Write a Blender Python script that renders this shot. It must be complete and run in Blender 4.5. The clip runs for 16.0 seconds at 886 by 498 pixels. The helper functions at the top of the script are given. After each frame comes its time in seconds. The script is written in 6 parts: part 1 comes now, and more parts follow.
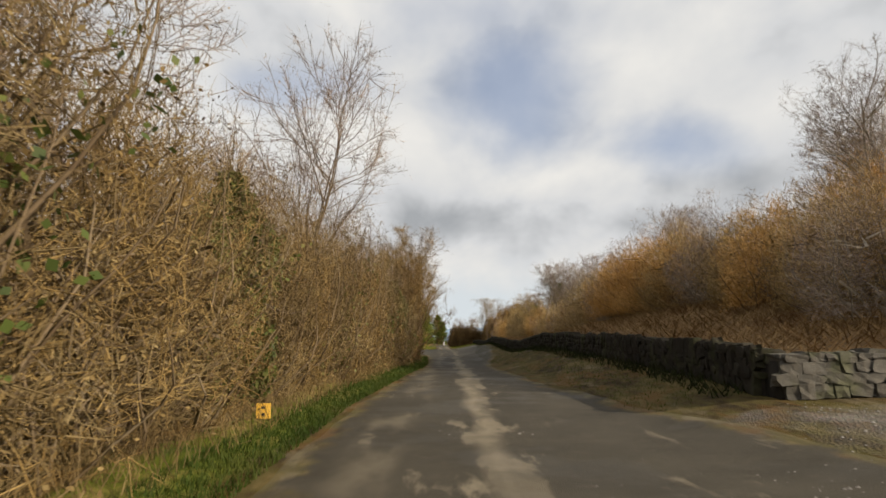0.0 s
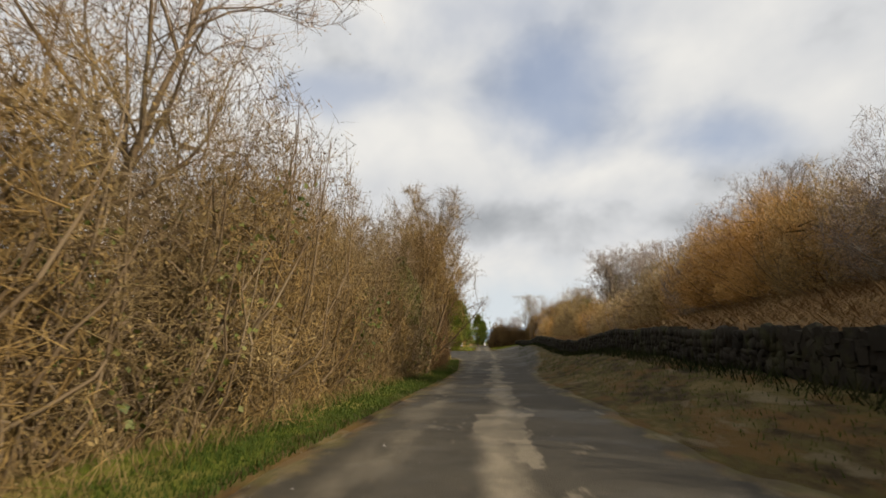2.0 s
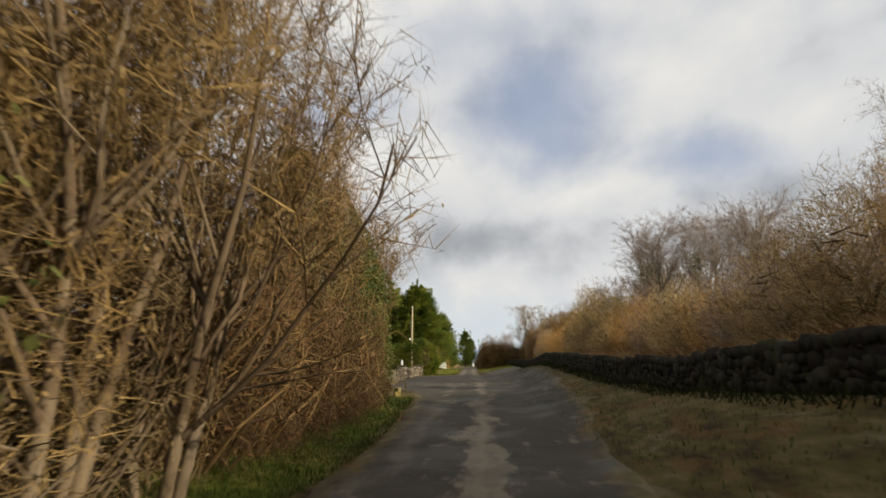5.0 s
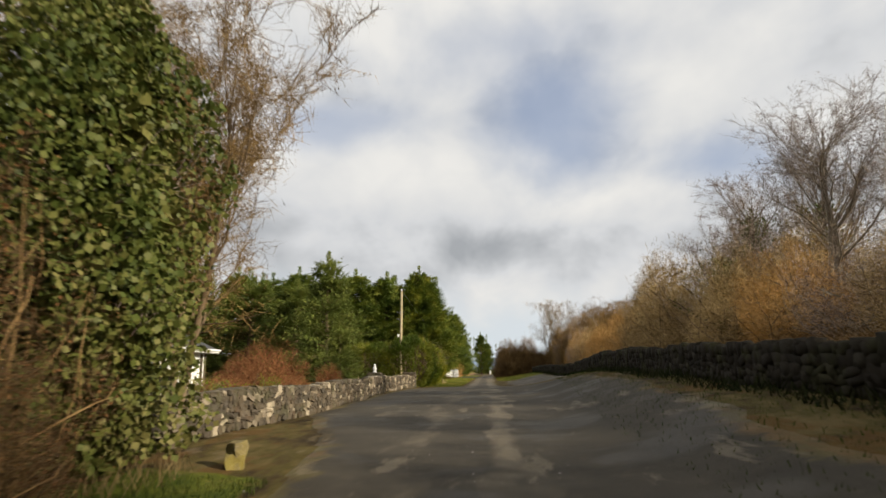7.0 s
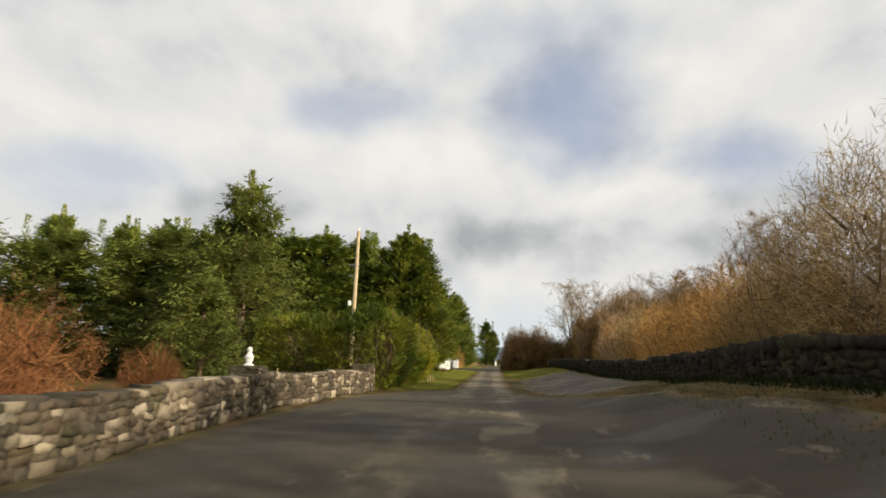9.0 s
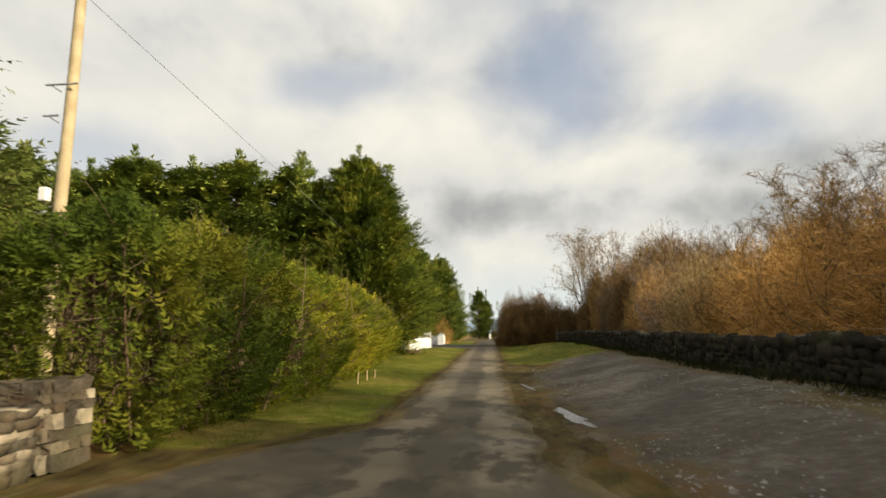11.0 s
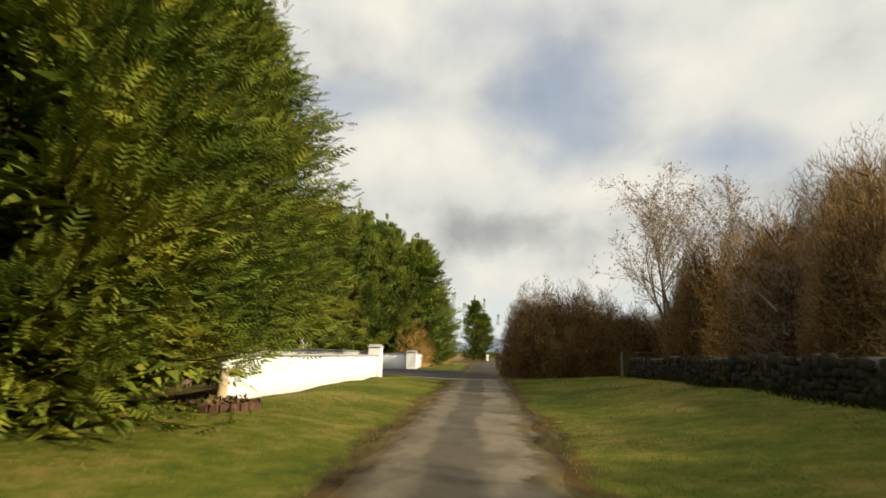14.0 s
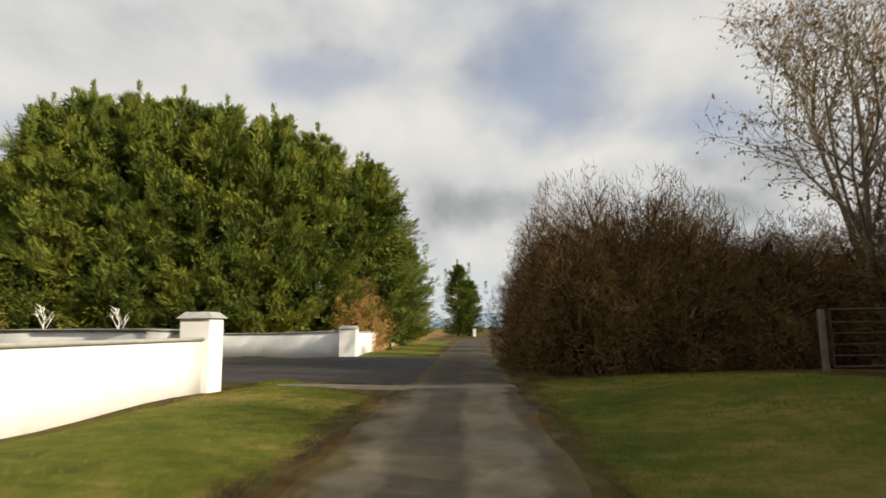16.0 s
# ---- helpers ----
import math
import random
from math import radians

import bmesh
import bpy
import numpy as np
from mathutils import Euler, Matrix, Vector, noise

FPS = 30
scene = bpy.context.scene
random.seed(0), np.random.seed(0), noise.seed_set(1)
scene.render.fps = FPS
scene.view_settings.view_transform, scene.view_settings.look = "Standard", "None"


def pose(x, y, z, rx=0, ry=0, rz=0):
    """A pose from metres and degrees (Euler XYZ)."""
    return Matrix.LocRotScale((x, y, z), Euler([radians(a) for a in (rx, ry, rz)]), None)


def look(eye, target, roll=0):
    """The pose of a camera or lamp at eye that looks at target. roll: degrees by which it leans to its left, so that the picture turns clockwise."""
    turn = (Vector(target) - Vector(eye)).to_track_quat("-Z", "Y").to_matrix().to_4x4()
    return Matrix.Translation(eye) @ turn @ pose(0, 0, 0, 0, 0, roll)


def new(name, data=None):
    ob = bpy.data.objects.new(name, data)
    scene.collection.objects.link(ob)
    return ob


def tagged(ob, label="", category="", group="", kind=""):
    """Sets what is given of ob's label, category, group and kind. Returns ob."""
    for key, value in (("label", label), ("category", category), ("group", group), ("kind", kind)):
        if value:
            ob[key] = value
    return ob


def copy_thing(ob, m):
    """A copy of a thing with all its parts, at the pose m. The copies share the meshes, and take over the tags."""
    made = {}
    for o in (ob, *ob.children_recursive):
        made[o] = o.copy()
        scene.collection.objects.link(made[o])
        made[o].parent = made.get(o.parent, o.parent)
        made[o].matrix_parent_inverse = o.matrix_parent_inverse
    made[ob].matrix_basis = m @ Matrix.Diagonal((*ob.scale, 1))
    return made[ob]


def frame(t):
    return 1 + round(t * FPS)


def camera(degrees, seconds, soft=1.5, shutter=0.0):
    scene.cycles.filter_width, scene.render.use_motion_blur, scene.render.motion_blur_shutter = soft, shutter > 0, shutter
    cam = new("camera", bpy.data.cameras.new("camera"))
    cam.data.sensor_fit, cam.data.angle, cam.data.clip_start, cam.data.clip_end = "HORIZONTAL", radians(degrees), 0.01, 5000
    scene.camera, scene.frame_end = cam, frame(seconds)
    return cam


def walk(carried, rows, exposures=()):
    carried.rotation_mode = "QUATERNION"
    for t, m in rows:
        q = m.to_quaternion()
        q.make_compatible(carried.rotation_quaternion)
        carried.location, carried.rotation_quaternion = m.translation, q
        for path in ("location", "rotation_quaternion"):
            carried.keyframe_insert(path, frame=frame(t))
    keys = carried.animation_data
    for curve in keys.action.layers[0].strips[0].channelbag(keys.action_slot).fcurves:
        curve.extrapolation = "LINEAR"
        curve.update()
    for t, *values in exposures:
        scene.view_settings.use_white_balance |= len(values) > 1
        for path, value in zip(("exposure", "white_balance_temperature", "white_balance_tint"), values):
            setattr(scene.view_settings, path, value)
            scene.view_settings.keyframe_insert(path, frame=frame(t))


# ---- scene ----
cam = camera(76.0, 16.0, soft=1.6, shutter=0.18)
PATH = [
    (0, (0.613, 6.525, 1.2), (0.635, 8.498, 1.522), -0.1),
    (0.5, (0.773, 8.314, 1.264), (0.777, 10.289, 1.58), -0.1),
    (1, (0.976, 10.675, 1.271), (0.929, 12.646, 1.604), -0.1),
    (1.5, (1.119, 12.97, 1.19), (1.023, 14.941, 1.516), -0.5),
    (2, (1.258, 15.53, 1.21), (1.135, 17.5, 1.534), -0.2),
    (2.5, (1.36, 18.098, 1.226), (1.227, 20.066, 1.558), -0.0),
    (3, (1.482, 21.18, 1.377), (1.353, 23.152, 1.685), 0.2),
    (3.5, (1.63, 23.987, 1.321), (1.517, 25.958, 1.637), 0.6),
    (3.7, (1.67, 25.299, 1.357), (1.565, 27.273, 1.657), 0.4),
    (5.8, (2.07, 41.568, 0.98), (1.987, 43.518, 1.419), -1.4),
    (6, (2.104, 43.257, 0.918), (2.011, 45.206, 1.354), -0.5),
    (6.5, (2.175, 46.934, 0.854), (2.053, 48.879, 1.304), -0.8),
    (7, (2.206, 50.915, 1.07), (2.068, 52.865, 1.492), -1.3),
    (7.5, (2.177, 54.494, 1.14), (2.021, 56.45, 1.525), -0.4),
    (8, (2.096, 58.534, 1.262), (1.926, 60.49, 1.642), 0.9),
    (8.2, (2.09, 60.048, 1.223), (1.912, 62.0, 1.621), 1.1),
    (10.3, (2.193, 76.023, 1.49), (2.044, 77.987, 1.84), 0.2),
    (10.5, (2.228, 77.446, 1.506), (2.08, 79.408, 1.861), 0.2),
    (11, (2.345, 81.473, 1.517), (2.201, 83.446, 1.808), -1.0),
    (11.1, (2.362, 82.075, 1.496), (2.2, 84.048, 1.788), -1.0),
    (11.5, (2.383, 85.207, 1.439), (2.238, 87.182, 1.718), -0.6),
    (12, (2.355, 89.239, 1.355), (2.205, 91.212, 1.647), 0.0),
    (12.5, (2.3, 93.313, 1.175), (2.152, 95.284, 1.482), 0.3),
    (13, (2.297, 97.912, 1.27), (2.159, 99.883, 1.579), -1.0),
    (13.5, (2.241, 101.892, 1.299), (2.102, 103.859, 1.634), -0.2),
    (14, (2.13, 106.241, 1.39), (1.99, 108.204, 1.746), 1.3),
    (14.5, (2.074, 110.363, 1.33), (1.943, 112.329, 1.676), 1.7),
    (15, (2.071, 114.886, 1.429), (1.961, 116.859, 1.737), 1.1),
    (15.5, (2.135, 118.856, 1.44), (2.027, 120.832, 1.732), 0.8),
    (16, (2.27, 123.181, 1.297), (2.185, 125.161, 1.572), -0.7),
]
walk(cam, [(t, look(eye, target, roll)) for t, eye, target, roll in PATH],
     [(0.0, -0.17, 6650, 10), (0.6, -0.17, 6650, 10), (1.2, -0.12, 6650, 10), (3.0, -0.22, 6600, 10), (6.5, -0.18, 6600, 10), (8.2, -0.12, 6650, 10), (10.4, -0.05, 7100, 8), (13.5, -0.05, 7250, 7), (14.5, -0.13, 7050, 7.5), (15.0, -0.13, 6950, 8), (16.0, -0.24, 6800, 9)])

# ---- light ----
SUN_DIR = Vector((-0.83, 0.38, -0.41)).normalized()      # the way the sunlight travels: low from the right
sun = new("sun", bpy.data.lights.new("sun", "SUN"))
sun.data.energy, sun.data.angle, sun.data.color = 7.4, radians(0.6), (1.0, 0.88, 0.70)
sun.matrix_world = look((40, 20, 30), Vector((40, 20, 30)) + SUN_DIR)

world = bpy.data.worlds.new("sky")
scene.world = world
world.use_nodes = True


class Nodes:
    """Short hand for a node tree."""

    def __init__(self, tree):
        self.tree = tree

    def add(self, kind, **sets):
        n = self.tree.nodes.new(kind)
        for key, value in sets.items():
            n.inputs[key.replace("_", " ")].default_value = value
        return n

    def link(self, a, b):
        self.tree.links.new(a, b)

    def put(self, socket, value):
        if isinstance(value, (int, float, tuple, list)):
            socket.default_value = value
        else:
            self.link(value, socket)

    def math(self, op, a, b=0.0, c=0.0, clamp=False):
        n = self.tree.nodes.new("ShaderNodeMath")
        n.operation, n.use_clamp = op, clamp
        for s, v in zip(n.inputs, (a, b, c)):
            self.put(s, v)
        return n.outputs[0]

    def vec(self, op, a, b=(0, 0, 0)):
        n = self.tree.nodes.new("ShaderNodeVectorMath")
        n.operation = op
        self.put(n.inputs[0], a)
        self.put(n.inputs[1], b)
        return n.outputs["Value"] if op in ("LENGTH", "DISTANCE", "DOT_PRODUCT") else n.outputs[0]

    def noise(self, co, scale, detail=3.0, rough=0.55, warp=0.0):
        n = self.add("ShaderNodeTexNoise", Scale=scale, Detail=detail, Roughness=rough, Distortion=warp)
        self.link(co, n.inputs["Vector"])
        return n.outputs["Fac"]

    def ramp(self, fac, *stops):
        n = self.tree.nodes.new("ShaderNodeValToRGB")
        e = n.color_ramp.elements
        while len(e) < len(stops):
            e.new(0.5)
        for el, (at, col) in zip(e, stops):
            el.position, el.color = at, (*col, 1) if len(col) == 3 else col
        self.put(n.inputs[0], fac)
        return n.outputs[0]

    def step(self, x, lo, hi):
        n = self.tree.nodes.new("ShaderNodeMapRange")
        n.interpolation_type = "SMOOTHSTEP"
        self.put(n.inputs[0], x)
        n.inputs[1].default_value, n.inputs[2].default_value = lo, hi
        return n.outputs[0]

    def mix(self, fac, a, b, mode="MIX"):
        n = self.tree.nodes.new("ShaderNodeMix")
        n.data_type, n.blend_type = "RGBA", mode
        for s, v in zip((n.inputs[0], n.inputs[6], n.inputs[7]), (fac, a, b)):
            self.put(s, (*v, 1) if isinstance(v, tuple) and len(v) == 3 else v)
        return n.outputs[2]


def sky_nodes():
    w = Nodes(world.node_tree)
    world.node_tree.nodes.clear()
    co = w.tree.nodes.new("ShaderNodeTexCoord").outputs["Generated"]
    sep = w.tree.nodes.new("ShaderNodeSeparateXYZ")
    w.link(co, sep.inputs[0])
    x, y, z = sep.outputs
    sky = w.tree.nodes.new("ShaderNodeTexSky")
    sky.sky_type, sky.sun_disc = "NISHITA", False
    sky.sun_elevation, sky.sun_rotation = math.asin(-SUN_DIR.z), math.atan2(-SUN_DIR.x, -SUN_DIR.y)
    # soft billows, flattened towards the horizon
    stretch = w.vec("MULTIPLY", co, (1.0, 0.45, 1.25))
    far = w.vec("ADD", stretch, (4.1, 0.3, 7.7))
    big = w.noise(far, 2.6, 3, 0.5, 0.15)
    fine = w.noise(far, 6.0, 4, 0.52, 0.15)
    shade = w.math("ADD", w.math("MULTIPLY", big, 0.5), w.math("MULTIPLY", fine, 0.5))

    def blob(az, el, wide, tall):
        """A soft patch round a bearing, by its tangents."""
        u = w.math("DIVIDE", w.math("SUBTRACT", w.math("DIVIDE", x, w.math("MAXIMUM", y, 0.05)), az), wide)
        v = w.math("DIVIDE", w.math("SUBTRACT", w.math("DIVIDE", z, w.math("MAXIMUM", y, 0.05)), el), tall)
        d = w.math("SQRT", w.math("ADD", w.math("MULTIPLY", u, u), w.math("MULTIPLY", v, v)))
        d = w.math("ADD", d, w.math("MULTIPLY", w.math("SUBTRACT", fine, 0.5), 1.3))
        return w.math("MULTIPLY", w.step(d, 1.15, 0.0), w.step(y, 0.1, 0.4))

    def most(*parts):
        total = parts[0]
        for p in parts[1:]:
            total = w.math("MAXIMUM", total, p)
        return total

    def part_of(amount, *where):
        return w.math("MULTIPLY", blob(*where), amount)

    thin = most(blob(0.15, 0.47, 0.17, 0.2), part_of(0.95, 0.43, 0.36, 0.17, 0.08), part_of(0.7, -0.28, 0.46, 0.2, 0.07), part_of(0.5, 0.08, 0.62, 0.3, 0.12), part_of(0.6, -0.75, 0.36, 0.25, 0.1))
    thick = most(blob(0.12, 0.2, 0.42, 0.08), part_of(0.75, 0.45, 0.29, 0.34, 0.05), part_of(0.6, -0.5, 0.29, 0.36, 0.05), part_of(0.4, -0.5, 0.6, 0.4, 0.09))
    bright = most(part_of(0.9, -0.5, 0.42, 0.36, 0.10), part_of(0.9, -0.1, 0.36, 0.3, 0.10), blob(0.10, 0.38, 0.06, 0.05), part_of(0.9, 0.36, 0.53, 0.2, 0.10), part_of(0.6, 0.2, 0.30, 0.25, 0.05), part_of(0.7, 0.62, 0.45, 0.16, 0.1))
    tone = w.math("ADD", w.math("SUBTRACT", shade, w.math("MULTIPLY", thick, 0.12)), w.math("MULTIPLY", bright, 0.13))
    cloud = w.ramp(tone, (0.30, (0.44, 0.465, 0.495)), (0.45, (0.76, 0.78, 0.805)), (0.60, (0.95, 0.945, 0.92)))
    low = w.step(w.math("ADD", z, w.math("MULTIPLY", w.math("SUBTRACT", fine, 0.5), 0.22)), 0.05, 0.17)
    cloud = w.mix(low, (0.77, 0.84, 0.89), cloud)
    gap = w.math("MULTIPLY", thin, 0.8, clamp=True)
    a, b, out = w.add("ShaderNodeBackground", Strength=0.98), w.add("ShaderNodeBackground", Strength=0.98), w.add("ShaderNodeOutputWorld")
    m = w.tree.nodes.new("ShaderNodeMixShader")
    w.link(cloud, a.inputs[0])
    blue = w.mix(0.55, w.mix(1.0, sky.outputs[0], (0.12, 0.12, 0.12), "MULTIPLY"), (0.50, 0.60, 0.83))
    w.link(blue, b.inputs[0])
    w.link(gap, m.inputs[0])
    w.link(a.outputs[0], m.inputs[1])
    w.link(b.outputs[0], m.inputs[2])
    w.link(m.outputs[0], out.inputs[0])


sky_nodes()

# ---- materials ----


def material(name, build, rough=0.8, metal=0.0, spec=0.3):
    mat = bpy.data.materials.new(name)
    mat.use_nodes = True
    n = Nodes(mat.node_tree)
    b = mat.node_tree.nodes["Principled BSDF"]
    b.inputs["Roughness"].default_value, b.inputs["Metallic"].default_value = rough, metal
    b.inputs["Specular IOR Level"].default_value = spec
    co = n.tree.nodes.new("ShaderNodeTexCoord").outputs["Object"]
    geo = n.tree.nodes.new("ShaderNodeNewGeometry")
    out = build(n, co, geo)
    if not isinstance(out, dict):
        out = {"Base Color": out}
    thru = out.pop("thru", 0.0)
    if thru:
        glow, both = n.add("ShaderNodeBsdfTranslucent"), n.add("ShaderNodeMixShader", Fac=thru)
        n.link(out["Base Color"], glow.inputs[0])
        n.link(b.outputs[0], both.inputs[1])
        n.link(glow.outputs[0], both.inputs[2])
        n.link(both.outputs[0], n.tree.nodes["Material Output"].inputs[0])
    for key, value in out.items():
        if key == "bump":
            height, strength, dist = value
            bp = n.add("ShaderNodeBump", Strength=strength, Distance=dist)
            n.link(height, bp.inputs["Height"])
            n.link(bp.outputs[0], b.inputs["Normal"])
        else:
            n.put(b.inputs[key], value)
    return mat


def leafy(name, *cols, rough=0.6, patch=0.5, thru=0.0, spec=0.3):
    """Foliage or twigs: each piece takes its own tone, and whole patches drift lighter and darker."""
    def build(n, co, geo):
        pos = geo.outputs["Position"]
        isl = geo.outputs["Random Per Island"]
        drift = n.noise(pos, 0.55, 2)
        obj = n.tree.nodes.new("ShaderNodeObjectInfo").outputs["Random"]
        f = n.math("ADD", n.math("MULTIPLY", isl, 1 - patch), n.math("MULTIPLY", n.step(drift, 0.3, 0.7), patch))
        f = n.math("ADD", f, n.math("MULTIPLY", n.math("SUBTRACT", obj, 0.5), 0.16), clamp=True)
        col = n.ramp(f, *[(i / max(1, len(cols) - 1), c) for i, c in enumerate(cols)])
        return {"Base Color": col, "thru": thru}
    return material(name, build, rough, spec=spec)


def soil(n, pos):
    """Trodden verge: mud, thin moss and gravel, drawn out along the lane."""
    drawn = n.vec("MULTIPLY", pos, (1.0, 0.35, 1.0))
    a, b, c = n.noise(drawn, 0.9, 4), n.noise(drawn, 3.6, 5, 0.65), n.noise(pos, 60, 3, 0.7)
    col = n.ramp(n.math("ADD", n.math("MULTIPLY", a, 0.5), n.math("MULTIPLY", b, 0.5)),
                 (0.38, (0.026, 0.018, 0.008)), (0.46, (0.062, 0.044, 0.016)), (0.53, (0.075, 0.062, 0.017)), (0.62, (0.130, 0.096, 0.039)))
    rust = n.step(n.noise(drawn, 1.6, 5, 0.65), 0.50, 0.62)
    col = n.mix(n.math("MULTIPLY", rust, 0.7), col, (0.114, 0.060, 0.018))
    worn = n.step(n.noise(n.vec("ADD", drawn, (7.0, 3.0, 0.0)), 1.5, 5, 0.62), 0.57, 0.66)
    col = n.mix(n.math("MULTIPLY", worn, 0.6), col, (0.163, 0.130, 0.081))
    return n.mix(n.math("MULTIPLY", n.step(c, 0.5, 0.75), 0.6), col, (0.111, 0.088, 0.044)), c


def frayed(n, pos, lo, hi, swing):
    """How far the soil has crept over a patch from its edges."""
    side = n.tree.nodes.new("ShaderNodeAttribute")
    side.attribute_name = "from_edge"
    creep = n.math("ADD", side.outputs["Fac"], n.math("MULTIPLY", n.math("SUBTRACT", n.noise(pos, 1.7, 5, 0.62), 0.5), swing))
    return n.step(creep, lo, hi)


def asphalt(n, co, geo):
    pos = geo.outputs["Position"]
    s = n.tree.nodes.new("ShaderNodeSeparateXYZ")
    n.link(pos, s.inputs[0])
    x, y = s.outputs[0], s.outputs[1]
    long = n.vec("MULTIPLY", pos, (1.0, 0.3, 1.0))
    wob = n.math("MULTIPLY", n.math("SUBTRACT", n.noise(long, 0.8, 3), 0.5), 0.8)
    wob2 = n.math("MULTIPLY", n.math("SUBTRACT", n.noise(long, 3.0, 5, 0.6), 0.5), 0.32)
    xx = n.math("ADD", x, n.math("ADD", wob, wob2))
    grain = n.noise(pos, 140, 2, 0.7)
    blotch = n.noise(pos, 0.8, 5, 0.6)
    stones = n.tree.nodes.new("ShaderNodeTexVoronoi")
    stones.inputs["Scale"].default_value = 75
    n.link(pos, stones.inputs["Vector"])
    # worn pale streak along the middle, drifting with the lane, with patches that branch off it
    mid = n.math("MINIMUM", n.math("ADD", n.math("MULTIPLY", y, 0.026), 0.92), 2.42)
    late = n.step(y, 78, 92)
    mid = n.math("ADD", mid, n.math("MULTIPLY", late, 0.16))
    d = n.math("ABSOLUTE", n.math("SUBTRACT", xx, mid))
    streak = n.step(n.math("SUBTRACT", d, n.math("ADD", 0.15, n.math("MULTIPLY", late, 0.28))), 0.18, -0.14)
    field = n.noise(n.vec("MULTIPLY", pos, (1.0, 0.3, 1.0)), 1.2, 5, 0.58)
    branch = n.step(n.math("SUBTRACT", field, n.math("MULTIPLY", n.math("MINIMUM", d, 1.3), 0.36)), 0.385, 0.45)
    branch = n.math("MULTIPLY", branch, n.math("SUBTRACT", 0.85, n.math("MULTIPLY", late, 0.5)))
    keep = n.math("MAXIMUM", n.step(n.noise(pos, 0.33, 3), 0.36, 0.5), 0.55)
    keep = n.math("SUBTRACT", keep, n.math("MULTIPLY", n.math("MULTIPLY", n.step(y, 50, 58), n.step(y, 90, 82)), 0.42), clamp=True)
    streak = n.math("MULTIPLY", n.math("MAXIMUM", streak, branch), keep)
    # further on both wheel tracks are pale, and the crown between them dark and stained
    left = n.math("MULTIPLY", n.step(n.math("ABSOLUTE", n.math("SUBTRACT", xx, 1.12)), 0.55, 0.18), n.math("MULTIPLY", late, 0.8))
    track = n.math("MULTIPLY", n.step(n.math("ABSOLUTE", n.math("SUBTRACT", xx, n.math("SUBTRACT", mid, 1.35))), 0.5, 0.1), n.math("MULTIPLY", n.step(n.noise(long, 1.0, 4), 0.44, 0.6), 0.45))
    worn = n.math("MAXIMUM", streak, n.math("MAXIMUM", left, n.math("MULTIPLY", track, n.math("SUBTRACT", 1.0, late))))
    puddled = n.math("MULTIPLY", n.step(n.noise(long, 1.6, 5, 0.6, 0.15), 0.60, 0.68), n.math("SUBTRACT", 1.0, late))
    worn = n.math("MAXIMUM", worn, n.math("MULTIPLY", puddled, 0.55))
    # the crown is scuffed too, and stained patches break the tracks
    worn = n.math("MAXIMUM", worn, n.math("MULTIPLY", late, n.math("ADD", 0.16, n.math("MULTIPLY", n.noise(long, 2.6, 5, 0.65), 0.3))))
    stain = n.step(n.noise(n.vec("MULTIPLY", pos, (1.0, 0.55, 1.0)), 1.5, 5, 0.62), 0.48, 0.58)
    some = n.math("ADD", 0.3, n.math("MULTIPLY", n.math("MULTIPLY", n.step(y, 60, 80), n.step(y, 100, 90)), 0.5))
    worn = n.math("MULTIPLY", worn, n.math("SUBTRACT", 1.0, n.math("MULTIPLY", stain, some)))
    # pale wear dropped past y 136: the bush's shadow across the lane, painted dark
    shadowed = n.step(n.math("ADD", y, n.math("MULTIPLY", wob2, 1.5)), 136.2, 136.6)
    worn = n.math("MULTIPLY", worn, n.math("SUBTRACT", 1.0, n.math("MULTIPLY", shadowed, 0.85)))
    dark = n.ramp(blotch, (0.3, (0.029, 0.024, 0.015)), (0.7, (0.055, 0.046, 0.031)))
    pale = n.ramp(grain, (0.3, (0.142, 0.116, 0.078)), (0.75, (0.242, 0.203, 0.144)))
    col = n.mix(worn, dark, pale)
    col = n.mix(n.math("MULTIPLY", n.step(n.noise(pos, 6.0, 4, 0.65), 0.55, 0.7), 0.35), col, (0.083, 0.065, 0.045))
    col = n.mix(n.step(grain, 0.6, 0.85), col, (0.142, 0.125, 0.104))
    # mud and moss creep in from both edges
    mud, c = soil(n, pos)
    muddy = frayed(n, pos, 0.42, 0.12, 1.1)
    col = n.mix(muddy, col, mud)
    damp = n.step(n.noise(pos, 0.45, 3), 0.5, 0.62)
    rough = n.math("SUBTRACT", 0.92, n.math("MULTIPLY", damp, 0.2))
    h = n.math("ADD", n.math("MULTIPLY", stones.outputs[0], 0.6), n.math("MULTIPLY", worn, 0.35))
    return {"Base Color": col, "Roughness": rough, "bump": (h, 0.5, 0.012)}


def turf(n, co, geo):
    pos = geo.outputs["Position"]
    a, b, c = n.noise(pos, 0.35, 3), n.noise(pos, 3.0, 4, 0.6), n.noise(pos, 60, 3, 0.7)
    col = n.ramp(n.math("ADD", n.math("MULTIPLY", a, 0.55), n.math("MULTIPLY", b, 0.45)),
                 (0.36, (0.064, 0.094, 0.011)), (0.5, (0.140, 0.159, 0.017)), (0.62, (0.287, 0.224, 0.063)))
    col = n.mix(n.step(c, 0.35, 0.7), n.mix(0.5, col, (0.034, 0.046, 0.011)), col)
    col = n.mix(frayed(n, pos, 0.35, 0.06, 0.9), col, soil(n, pos)[0])
    return {"Base Color": col, "bump": (c, 0.8, 0.04)}


def verge(n, co, geo):
    col, c = soil(n, geo.outputs["Position"])
    return {"Base Color": col, "bump": (c, 0.7, 0.03)}


